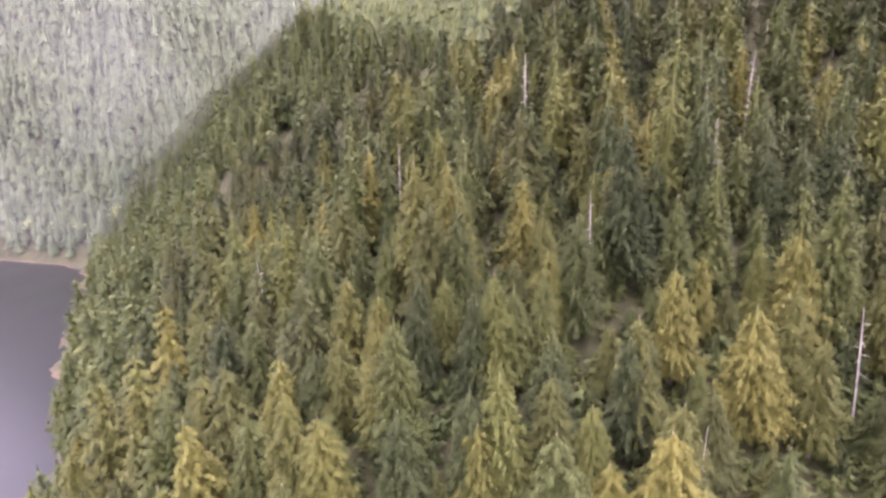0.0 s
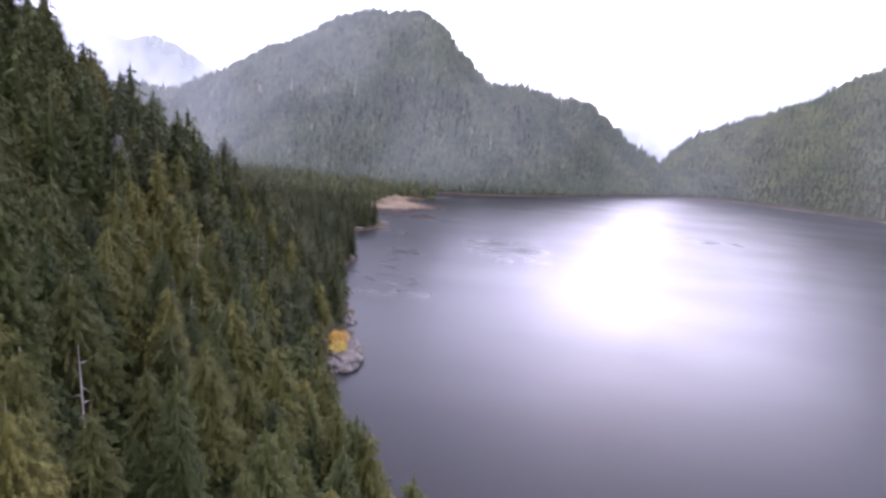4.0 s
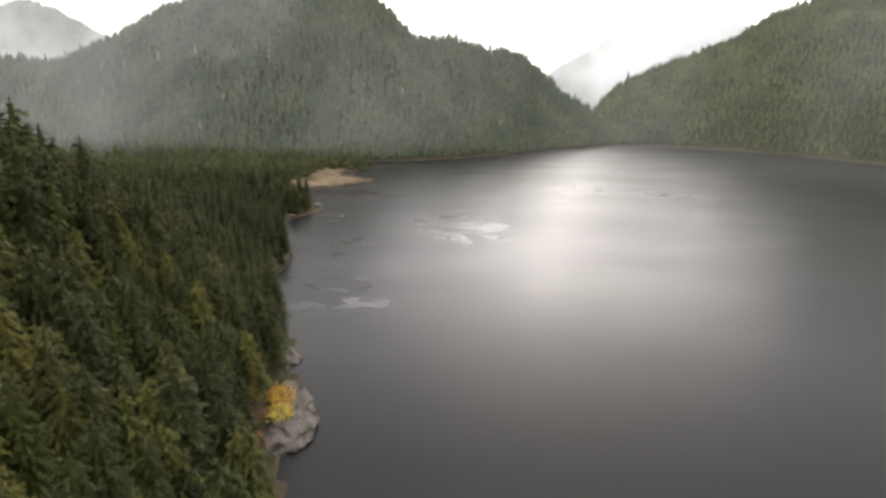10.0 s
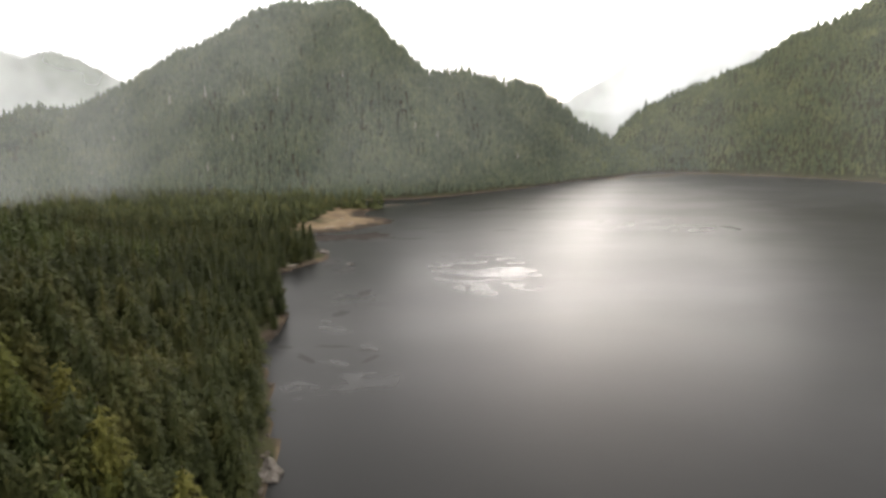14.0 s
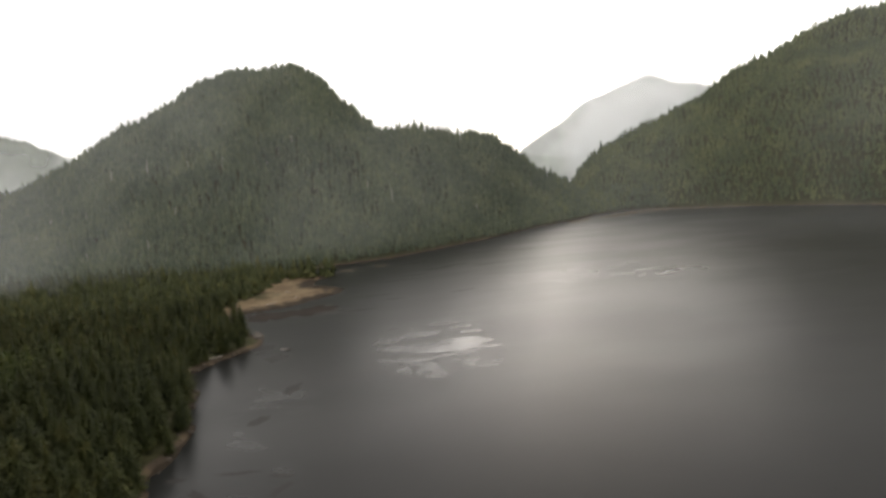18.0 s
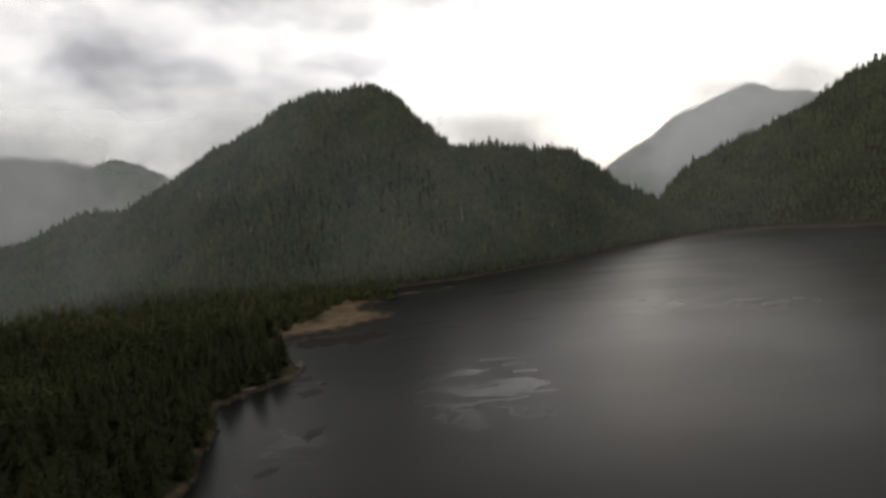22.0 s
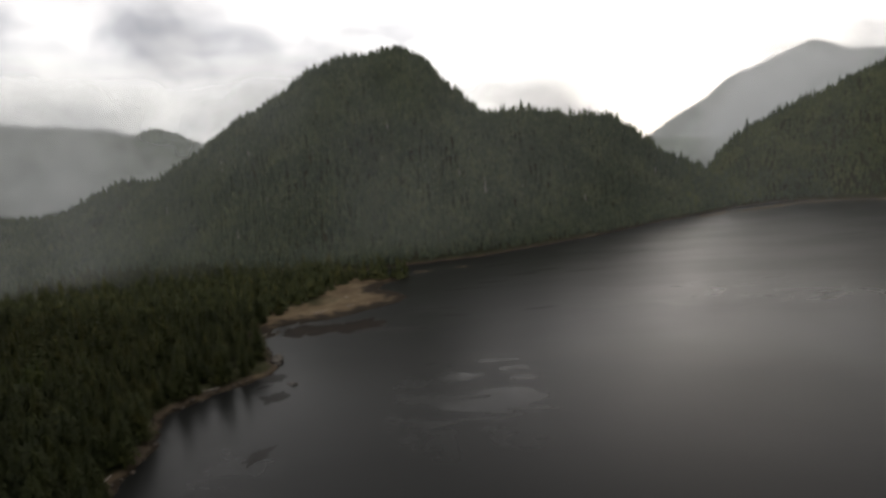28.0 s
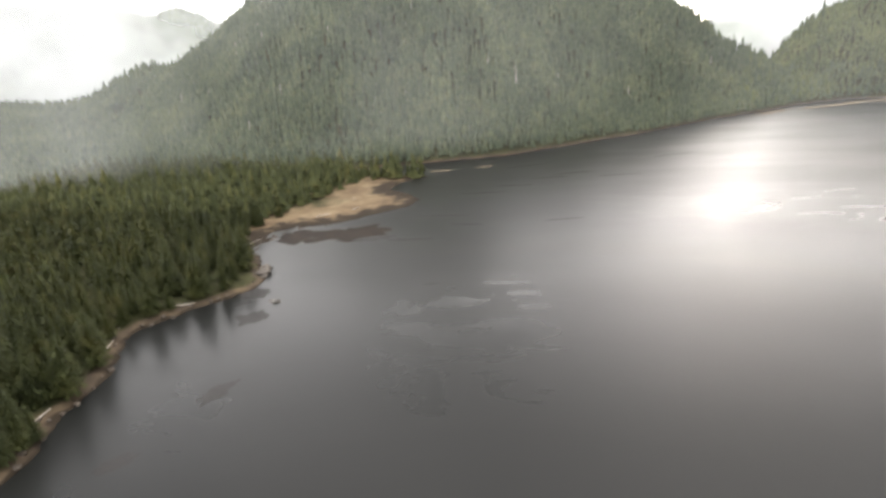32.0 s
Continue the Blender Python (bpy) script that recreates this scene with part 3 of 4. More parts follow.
def wood_of(name, label, protos, spots, heights, widths, mat):
    """Many trees as one joined mesh."""
    vs, fs, base = [], [], 0
    pick = rng.integers(0, len(protos), len(spots))
    turn = rng.uniform(0, 6.2832, len(spots))
    for p, (pv, pf) in enumerate(protos):
        k = np.nonzero(pick == p)[0]
        if not len(k):
            continue
        c, s = np.cos(turn[k])[:, None], np.sin(turn[k])[:, None]
        w, h = widths[k][:, None], heights[k][:, None]
        x = (pv[None, :, 0] * c - pv[None, :, 1] * s) * w + spots[k, 0][:, None]
        y = (pv[None, :, 0] * s + pv[None, :, 1] * c) * w + spots[k, 1][:, None]
        z = pv[None, :, 2] * h + spots[k, 2][:, None]
        vs.append(np.stack([x, y, z], -1).reshape(-1, 3))
        fs.append((pf[None] + (np.arange(len(k)) * len(pv))[:, None, None] + base).reshape(-1, 3))
        base += len(k) * len(pv)
    return tagged(new(name, mesh_from(name, np.concatenate(vs), np.concatenate(fs), [mat])), label, "woods", kind="stuff")


def scatter(x0, x1, y0, y1, step):
    """Jittered planting grid with the ground's height and the distance from the shore."""
    nx, ny = int((x1 - x0) / step), int((y1 - y0) / step)
    gx, gy = np.meshgrid(np.arange(nx), np.arange(ny))
    x = x0 + (gx.ravel() + rng.uniform(0, 1, nx * ny)) * step
    y = y0 + (gy.ravel() + rng.uniform(0, 1, nx * ny)) * step
    return x, y, ground_at(x, y), shore_distance(x, y)


EDGE_Y, EDGE_X = np.array([p[1] for p in FOREST_EDGE], float), np.array([p[0] for p in FOREST_EDGE], float)


def wooded(x, y, ds):
    """Where trees stand on the west shore."""
    margin = np.interp(y, [-400, 150, 330, 370, 480, 560], [1.5, 1.5, 1.6, 1.8, 2.6, 3.2]) + 2.4 * np.sin(y * 0.19) * np.sin(y * 0.071) * (y > 300)
    on_flat = (y < 480) | (y > 780) | (x < np.interp(y, EDGE_Y, EDGE_X))
    outcrop = (x > -44.5) & (y > 176) & (y < 230)
    return (ds > margin) & on_flat & ~outcrop


def part(name, me, parent, label=""):
    """One mesh as a part of a thing."""
    ob = new(name, me)
    ob.parent = parent
    if label:
        ob["label"] = label
    return ob


def trunk_mesh(name, height, radius, mat, lean=0.0, sides=7, top=0.06):
    """A tapered trunk with a slight bend."""
    v, f = [], []
    rings = 7
    for k in range(rings):
        s = k / (rings - 1)
        r = radius * ((1 - s) ** 0.8 + top) * (1.5 if k == 0 else 1)
        for a in range(sides):
            t = 6.2832 * a / sides
            v.append((r * math.cos(t) + lean * s * s, r * math.sin(t), height * s - (1.5 if k == 0 else 0)))
    for k in range(rings - 1):
        for a in range(sides):
            b = (a + 1) % sides
            f.append((k * sides + a, k * sides + b, (k + 1) * sides + b, (k + 1) * sides + a))
    return mesh_from(name, v, f, [mat], True)


def spray_crown(height, radius, boughs, sprays, size, droop, lift, power, bare=0.10, raggedness=0.3):
    """A close-grown crown: tiers of boughs, each a drooping frond of narrow twigs to either side of its stem."""
    u = (np.arange(boughs) + rng.uniform(0, 1, boughs)) / boughs
    s = 1 - np.sqrt(1 - u * 0.992)
    tiers = max(5, int(boughs / 9))
    s = 0.72 * s + 0.28 * (np.round(s * tiers) + rng.normal(0, 0.2, boughs)) / tiers
    s = np.clip(s, 0, 0.995)
    a = np.arange(boughs) * 2.39996 + rng.uniform(-0.5, 0.5, boughs)
    bulge = rng.uniform(1 - raggedness, 1 + raggedness * 0.5, 48)
    r = radius * (1 - s) ** power * np.minimum(1.0, 0.6 + s * 4) + 0.16
    q = r * bulge[((a % 6.2832) * 8 / 6.2832).astype(int) + 8 * (s * 5.99).astype(int)] * rng.uniform(0.66, 1.10, boughs)
    z = height * (bare + (1 - bare) * s * 0.99)
    n = boughs * sprays
    fall = np.repeat(droop * rng.uniform(0.7, 1.5, boughs), sprays)
    q, a, z = np.repeat(q, sprays), np.repeat(a, sprays), np.repeat(z, sprays)
    t = 1 - 0.80 * rng.uniform(0, 1, n) ** 1.25
    side = rng.choice([-1.0, 1.0], n)
    ahead = rng.uniform(0.1, 1.35, n)
    ln = (0.22 * q * (1.12 - t) + 0.50 * size) * rng.uniform(0.6, 1.3, n)
    ca, sa = np.cos(a), np.sin(a)
    out, across = np.stack([ca, sa, 0 * ca], -1), np.stack([-sa, ca, 0 * ca], -1)
    p = out * (q * t)[:, None]
    p[:, 2] = z + lift * q * t - fall * 1.1 * q * t * t + rng.normal(0, 0.2, n) * np.minimum(1, q * 0.5)
    d = out * (ln * np.cos(ahead))[:, None] + across * (ln * np.sin(ahead) * side)[:, None]
    d[:, 2] -= ln * rng.uniform(-0.1, 1.1, n)
    flat = np.cross(d, np.array([0.0, 0.0, 1.0]))
    flat /= np.linalg.norm(flat, axis=1)[:, None] + 1e-6
    w = flat * (size * rng.uniform(0.16, 0.28, n) * np.clip(q / 1.5, 0.45, 1.0))[:, None]
    w[:, 2] += rng.normal(0, 0.06, n) * size
    v = np.stack([p + w - d * 0.12, p - w - d * 0.12, p + d], 1).reshape(-1, 3)
    v, f = list(map(tuple, v)), [(3 * k, 3 * k + 1, 3 * k + 2) for k in range(n)]
    # the close-grown heart of the crown, and the leader
    m, sides = len(v), 8
    for zz, rr in ((bare + 0.03, 0.34), (0.45, 0.24), (0.93, 0.02)):
        for k in range(sides):
            o = 6.2832 * k / sides
            v.append((radius * rr * math.cos(o), radius * rr * math.sin(o), height * zz))
    for k in range(2):
        for c in range(sides):
            b, i = (c + 1) % sides, m + k * sides
            f += [(i + c, i + b, i + sides + b), (i + c, i + sides + b, i + sides + c)]
    m = len(v)
    v += [(0.07, 0, height * 0.95), (-0.04, 0.06, height * 0.95), (-0.04, -0.06, height * 0.95), (0, 0, height * 1.02)]
    f += [(m, m + 1, m + 3), (m + 1, m + 2, m + 3), (m + 2, m, m + 3)]
    return np.array(v), np.array(f)


def spray_unit(boughs, sprays, size, power):
    """The same crown at unit height and unit half-width, for joined woods."""
    v, f = spray_crown(22.0, 5.0, boughs, sprays, size, rng.uniform(0.2, 0.4), 0.1, power, 0.06)
    return v / np.array([5.0, 5.0, 22.0]), f


KINDS = [
    ("spruce_tree", "tall green spruce with a pointed spire on the steep hillside", "spruces on the hillside", NEEDLES_SPRUCE,
     [(23, 5.2, 0.20, 0.12, 0.76), (20, 5.2, 0.22, 0.08, 0.70), (25, 5.1, 0.18, 0.10, 0.82)]),
    ("hemlock_tree", "dark green hemlock with drooping boughs on the hillside", "hemlocks on the hillside", NEEDLES_HEMLOCK,
     [(20, 5.1, 0.38, 0.12, 0.68), (21, 4.9, 0.42, 0.14, 0.74), (18, 5.0, 0.34, 0.10, 0.64)]),
    ("cedar_tree", "yellow-green cedar with broad hanging fronds on the hillside", "cedars on the hillside", NEEDLES_CEDAR,
     [(20, 5.5, 0.32, 0.18, 0.70), (18.5, 5.3, 0.36, 0.16, 0.64), (22, 5.3, 0.30, 0.20, 0.76)]),
]


def make_tree(kind, label, group, mat, shape, grade):
    h, r, droop, lift, power = shape
    e = new(kind)
    e.empty_display_size = 0.5
    part("trunk", trunk_mesh("trunk", h * 0.97, 0.36, BARK), e, "grey-brown bark trunk")
    boughs, sprays, size = ((560, 44, 0.36), (290, 26, 0.60), (170, 15, 1.05))[grade]
    v, f = spray_crown(h, r, boughs, sprays, size, droop, lift, power)
    part("crown", mesh_from("crown", v, f, [mat]), e)
    return tagged(e, label, "tree", group)


def upright(x, y, z, turn, size):
    return Matrix.Translation((x, y, z)) @ Matrix.Rotation(turn, 4, "Z") @ Matrix.Rotation(rng.uniform(0, 0.035), 4, "X") @ Matrix.Scale(size, 4)


# the hillside that the flight starts beside: whole trees
NEAR_X, NEAR_Y0, NEAR_Y1 = -150, -95, 205


def near_zone(x, y):
    return (x > NEAR_X + np.clip(y - 120, 0, 90) * 0.7) & (y > NEAR_Y0) & (y < NEAR_Y1)


x, y, z, ds = scatter(-160, 40, -110, 215, 7.4)
k = wooded(x, y, ds) & near_zone(x, y)
spots = np.stack([x, y, z], -1)[k]
# nearest first, as seen from the air over the shore
order = np.argsort(np.linalg.norm(np.stack([spots[:, 0] + 4, spots[:, 1] - np.clip(spots[:, 1], 0, 100), spots[:, 2] - 76], -1), axis=1))
spots, behind = spots[order[:640]], spots[order[640:]]
# finely grown forms for the trees beside the flight, plainer ones farther up the slope
masters = [[make_tree(n, l, g, m, s, grade) for grade in range(3) for s in shapes] for n, l, g, m, shapes in KINDS]
used = [[False] * 9 for _ in KINDS]
grove = [noise.noise(Vector((p[0] * 0.03, p[1] * 0.03, 0.5))) for p in spots]
for rank, (p, gv) in enumerate(zip(spots, grove)):
    u = rng.uniform(0, 1) + gv * 0.35
    kind = 0 if u < 0.36 else (1 if u < 0.62 else 2)
    shape = int(rng.integers(0, 3)) + (0 if rank < 85 else 3 if rank < 270 else 6)
    size = rng.choice([rng.uniform(0.5, 0.8), rng.uniform(0.85, 1.05), rng.uniform(1.05, 1.35)], p=[0.2, 0.5, 0.3])
    first = not used[kind][shape]
    m = upright(p[0], p[1], p[2] - 0.2, rng.uniform(0, 6.28), 1.0 if first else size)
    if first:
        masters[kind][shape].matrix_world = m
        used[kind][shape] = True
    else:
        copy_thing(masters[kind][shape], m)


def young_tree(h, r):
    e = new("young_conifer")
    e.empty_display_size = 0.3
    part("trunk", trunk_mesh("trunk", h * 0.95, 0.12, BARK, sides=5), e, "grey-brown bark trunk")
    v, f = spray_crown(h, r, 90, 12, 0.7, 0.3, 0.15, 0.65, 0.04)
    part("crown", mesh_from("crown", v, f, [NEEDLES_HEMLOCK]), e)
    return tagged(e, "young green conifer filling a gap between the hillside trees", "tree", "young conifers on the hillside")


saplings = [young_tree(8.5, 2.6), young_tree(7, 2.4)]
x, y, z, ds = scatter(-120, 36, -80, 190, 9.4)
k = np.nonzero(wooded(x, y, ds) & near_zone(x, y))[0]
k = k[np.argsort(np.hypot(x[k] + 12, y[k] - np.clip(y[k], 10, 130)))][:290]
for q, i in enumerate(k):
    m = upright(x[i], y[i], z[i] - 0.1, rng.uniform(0, 6.28), 1.0 if q < 2 else rng.uniform(0.7, 1.5))
    if q < 2:
        saplings[q].matrix_world = m
    else:
        copy_thing(saplings[q % 2], m)


def make_snag(height):
    """A dead tree: bleached trunk with a few broken limbs."""
    e = new("dead_tree")
    e.empty_display_size = 0.5
    stem = part("trunk", trunk_mesh("trunk", height, 0.13, DEAD, 0.5, top=0.2), e)
    for k in range(9):
        zz, a, ln = height * (0.42 + 0.055 * k), k * 2.4, 2.3 - 0.16 * k
        v, f = [], []
        for s in range(4):
            t = 6.2832 * s / 4
            v.append((0.07 * math.cos(t), 0, zz + 0.07 * math.sin(t)))
        v.append((0, ln, zz + rng.uniform(-0.6, 0.2)))
        f = [(s, (s + 1) % 4, 4) for s in range(4)]
        me = mesh_from("limb", v, f, [DEAD])
        me.transform(Matrix.Rotation(a, 4, "Z"))
        part("limb", me, stem)
    return tagged(e, "bleached dead tree with broken limbs standing among the conifers", "tree", "dead trees on the hillside")


snag = make_snag(19)
spots_d = [(-52, 20), (-64, 28), (-70, 46), (-41, 60), (-88, 10), (-96, 62), (-30, -30), (-60, -45), (-76, 90), (-110, 30), (-118, 75), (-48, 102), (-22, 30), (-86, -20), (-100, 110), (-60, 130)]
for q, (sx, sy) in enumerate(spots_d):
    m = upright(sx, sy, float(ground_at(np.array([sx]), np.array([sy]))[0]) - 0.3, q * 1.7, 1.0 if q == 0 else rng.uniform(0.75, 1.15))
    if q == 0:
        snag.matrix_world = m
    else:
        copy_thing(snag, m)

# ---- the rest of the woods ----
BRUSH = [spray_unit(16, 7, 2.6, 0.5) for _ in range(6)]
MID = [spray_unit(80, 9, 1.8, rng.uniform(0.52, 0.85)) for _ in range(9)]
SHORE = [spray_unit(210, 12, 1.0, rng.uniform(0.6, 0.9)) for _ in range(9)]
FAR = [conifer_far(7, 5) for _ in range(12)]
TOP = [conifer_far(9, 8) for _ in range(9)]


def plant(name, label, protos, x, y, z, k, low, high, mat, slim=0.19, fat=0.28):
    n = int(k.sum())
    h = rng.uniform(low, high, n) * rng.choice([0.6, 0.85, 1.0, 1.2], n, p=[0.15, 0.3, 0.4, 0.15])
    return wood_of(name, label, protos, np.stack([x, y, z - 0.5], -1)[k], h, h * rng.uniform(slim, fat, len(h)), mat)


x, y, z, ds = scatter(-115, 36, -75, 200, 3.0)
k = wooded(x, y, ds) & (ds < 125)
plant("undergrowth", "low green brush and ferns under the hillside trees", BRUSH, x, y, z, k, 3.5, 5.5, NEEDLES_HILL, 0.42, 0.6)
x, y, z, ds = scatter(-340, 40, -260, 480, 7.6)
k = wooded(x, y, ds) & ~near_zone(x, y) & (np.abs(ds) < 260)
front = k & (ds < 60) & (y > 190)
x2, y2, z2 = np.append(x[front], behind[:, 0]), np.append(y[front], behind[:, 1]), np.append(z[front], behind[:, 2])
fx, fy, fz, fd = scatter(-95, -38, 135, 240, 6.8)
fk = wooded(fx, fy, fd)
x2, y2, z2 = np.append(x2, fx[fk]), np.append(y2, fy[fk]), np.append(z2, fz[fk])
plant("shore_woods", "dense dark green conifer forest along the west shore", SHORE, x2, y2, z2, np.ones(len(x2), bool), 15, 27, NEEDLES_WOOD, 0.20, 0.29)
plant("hillside_woods", "dense conifer forest on the hill above the shore", MID, x, y, z, k & ~front & (ds < 140), 15, 24, NEEDLES_HILL, 0.22, 0.30)
plant("hilltop_woods", "conifer forest along the top of the hill", TOP, x, y, z, k & ~front & (ds >= 140), 15, 24, NEEDLES_HILL, 0.18, 0.25)
x, y, z, ds = scatter(-420, 0, 480, 850, 8.2)
k = wooded(x, y, ds)
front = k & (ds < 45) & (y < 720)
plant("point_woods", "olive-green conifers along the beach and the wooded point", SHORE, x, y, z, front, 14, 26, NEEDLES_WOOD, 0.21, 0.30)
plant("lowland_woods", "low conifer forest on the flat behind the beach", MID, x, y, z, k & ~front & (y < 620), 13, 25, NEEDLES_WOOD, 0.22, 0.30)
plant("river_woods", "conifer forest along the river behind the flat", FAR, x, y, z, k & ~front & (y >= 620), 13, 25, NEEDLES_WOOD, 0.22, 0.30)
def facing(x, y, rows, past=30, foot=4000):
    """The near side of a mountain, down to its foot."""
    rows = np.array(rows, float)
    az, r = np.degrees(np.arctan2(x - 38.4, y - 169.8)), np.hypot(x - 38.4, y - 169.8)
    crest, reach = np.interp(az, rows[:, 0], rows[:, 1]), np.interp(az, rows[:, 0], rows[:, 3])
    return (az > rows[0, 0]) & (az < rows[-1, 0]) & (r < crest + past) & (r > crest - reach - foot)


x, y, z, ds = scatter(-1200, 20, 480, 1500, 10.5)
az, r = np.degrees(np.arctan2(x - 38.4, y - 169.8)), np.hypot(x - 38.4, y - 169.8)
k = (ds > 3) & (az > -50) & (r < 1500) & ~facing(x, y, MAIN, 30, 5) & ((x < -420) | (y > 850)) & (x < -90)
plant("valley_woods", "conifer forest along the valley floor", FAR, x, y, z, k, 16, 25, NEEDLES_HAZED)
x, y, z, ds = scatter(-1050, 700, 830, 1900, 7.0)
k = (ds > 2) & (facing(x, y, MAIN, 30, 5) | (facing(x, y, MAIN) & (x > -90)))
plant("mountain_woods", "conifer forest covering the steep round mountain", FAR, x, y, z, k, 17, 30, NEEDLES_HAZED, 0.15, 0.21)
x, y, z, ds = scatter(-90, 760, 850, 1460, 5.2)
k = (ds > 1.5) & (ds < 45)
plant("mountain_shore_woods", "conifers crowding the shore at the mountain's foot", FAR, x, y, z, k, 9, 18, NEEDLES_HAZED)
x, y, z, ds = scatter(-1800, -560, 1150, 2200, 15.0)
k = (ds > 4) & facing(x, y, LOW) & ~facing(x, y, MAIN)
plant("low_ridge_woods", "conifer forest on the low ridge beside the mountain", FAR, x, y, z, k, 17, 28, NEEDLES_HAZED, 0.25, 0.33)
x, y, z, ds = scatter(440, 2000, 300, 2050, 8.2)
az = np.degrees(np.arctan2(x - 38.4, y - 169.8))
k = (ds > 4) & facing(x, y, RIGHT) & (az < 62)
plant("east_shore_woods", "conifer forest covering the hill across the inlet", FAR, x, y, z, k, 13, 24, NEEDLES_EAST, 0.19, 0.27)
x, y, z, ds = scatter(-1400, 2000, 700, 2100, 15.0)
k = (ds > 4) & ((facing(x, y, MAIN, 26, 5) & ~facing(x, y, MAIN, -34, 5)) | (facing(x, y, RIGHT, 26, 5) & ~facing(x, y, RIGHT, -34, 5)))
plant("crest_woods", "tall pointed conifers standing out along the mountain crests", TOP, x, y, z, k, 24, 36, NEEDLES_HAZED, 0.15, 0.20)
x, y, z, ds = scatter(-700, 520, 860, 1500, 40.0)
k = (ds > 12) & (z < 190) & facing(x, y, MAIN, -90, 5) & (rng.uniform(0, 1, len(x)) < 0.22)
plant("bleached_trunks", "pale dead trunks scattered over the mountain's woods", TOP, x, y, z, k, 16, 26, DEAD, 0.06, 0.11)
x, y, z, ds = scatter(500, 3200, 2500, 4400, 20.0)
k = (z > 60) & facing(x, y, FAR_RIGHT, 20, 5)
plant("far_range_woods", "hazy conifer forest on the high far mountain", FAR, x, y, z, k, 14, 27, NEEDLES_HAZED, 0.2, 0.3)
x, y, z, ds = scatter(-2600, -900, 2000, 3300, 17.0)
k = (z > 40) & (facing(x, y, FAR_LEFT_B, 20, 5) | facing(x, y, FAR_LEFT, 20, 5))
plant("far_ridge_woods", "hazy conifer forest on the far low ridges", FAR, x, y, z, k, 12, 24, NEEDLES_HAZED, 0.2, 0.3)
x, y, z, ds = scatter(-740, -230, -640, 60, 6.4)
k = (ds > 3) & ~near_zone(x, y) & ((y < -262) | (x < -338) | (ds > 258))
plant("south_bay_woods", "conifer forest on the far side of the small bay", FAR, x, y, z, k, 16, 29, NEEDLES_BAY, 0.18, 0.26)


# ---- rocks, shrubs and the shore ----
def on_ground(x, y):
    return float(ground_at(np.array([float(x)]), np.array([float(y)]))[0])


def boulder(name, size, seed, detail=3, rough=0.35, mat=None):
    """A weathered block: planes cut off a ball, roughened."""
    bm = bmesh.new()
    bmesh.ops.create_icosphere(bm, subdivisions=detail, radius=1.0)
    r = random.Random(seed)
    cuts = [(Vector((r.uniform(-1, 1), r.uniform(-1, 1), r.uniform(-0.4, 1))).normalized(), r.uniform(0.62, 0.9)) for _ in range(9)]
    for v in bm.verts:
        for n, d in cuts:
            over = v.co.dot(n) - d
            if over > 0:
                v.co -= n * over * 0.9
        v.co *= 1 + rough * 0.5 * noise.fractal(v.co * 1.7 + Vector((seed, 0, 0)), 0.9, 2.0, 4)
        v.co = Vector((v.co.x * size[0], v.co.y * size[1], v.co.z * size[2]))
    for f in bm.faces:
        f.smooth = False
    me = bpy.data.meshes.new(name)
    bm.to_mesh(me)
    bm.free()
    me.materials.append(mat or ROCK)
    return me


def leafy(name, dark, mid, light):
    m, t, b = material(name)
    isle = t.nodes.new("ShaderNodeNewGeometry").outputs["Random Per Island"]
    v = maths(t, "ADD", maths(t, "MULTIPLY", isle, 0.5), maths(t, "MULTIPLY", noise_at(t, 0.5, 3.0), 0.5))
    link(t, ramp(t, v, [(0.2, dark), (0.5, mid), (0.8, light)]), b.inputs["Base Color"])
    b.inputs["Roughness"].default_value = 0.7
    return m


GOLD = leafy("golden_leaves", (0.22, 0.10, 0.015), (0.46, 0.25, 0.03), (0.60, 0.42, 0.06))
RUST = leafy("rusty_leaves", (0.07, 0.035, 0.02), (0.15, 0.07, 0.035), (0.24, 0.12, 0.05))
ALDER = leafy("alder_leaves", (0.09, 0.12, 0.03), (0.17, 0.20, 0.06), (0.26, 0.28, 0.10))


def leaf_cloud(name, mat, rx, rz, clumps, leaves, leaf):
    """Leaves in uneven clumps round a hollow middle."""
    v, f = [], []
    for c in range(clumps):
        d = Vector((rng.normal(), rng.normal(), abs(rng.normal()) * 0.8)).normalized()
        mid = Vector((d.x * rx * 0.72, d.y * rx * 0.72, rz * (0.35 + 0.55 * d.z)))
        spread = rx * rng.uniform(0.22, 0.42)
        for q in range(leaves):
            p = mid + Vector((rng.normal(), rng.normal(), rng.normal() * 0.7)) * spread * 0.6
            a = Vector((rng.normal(), rng.normal(), rng.normal())).normalized() * leaf
            b = Vector((rng.normal(), rng.normal(), rng.normal())).normalized().cross(a).normalized() * leaf * 0.6
            n = len(v)
            v += [tuple(p - a), tuple(p + b), tuple(p + a), tuple(p - b)]
            f.append((n, n + 1, n + 2, n + 3))
    return mesh_from(name, v, f, [mat])


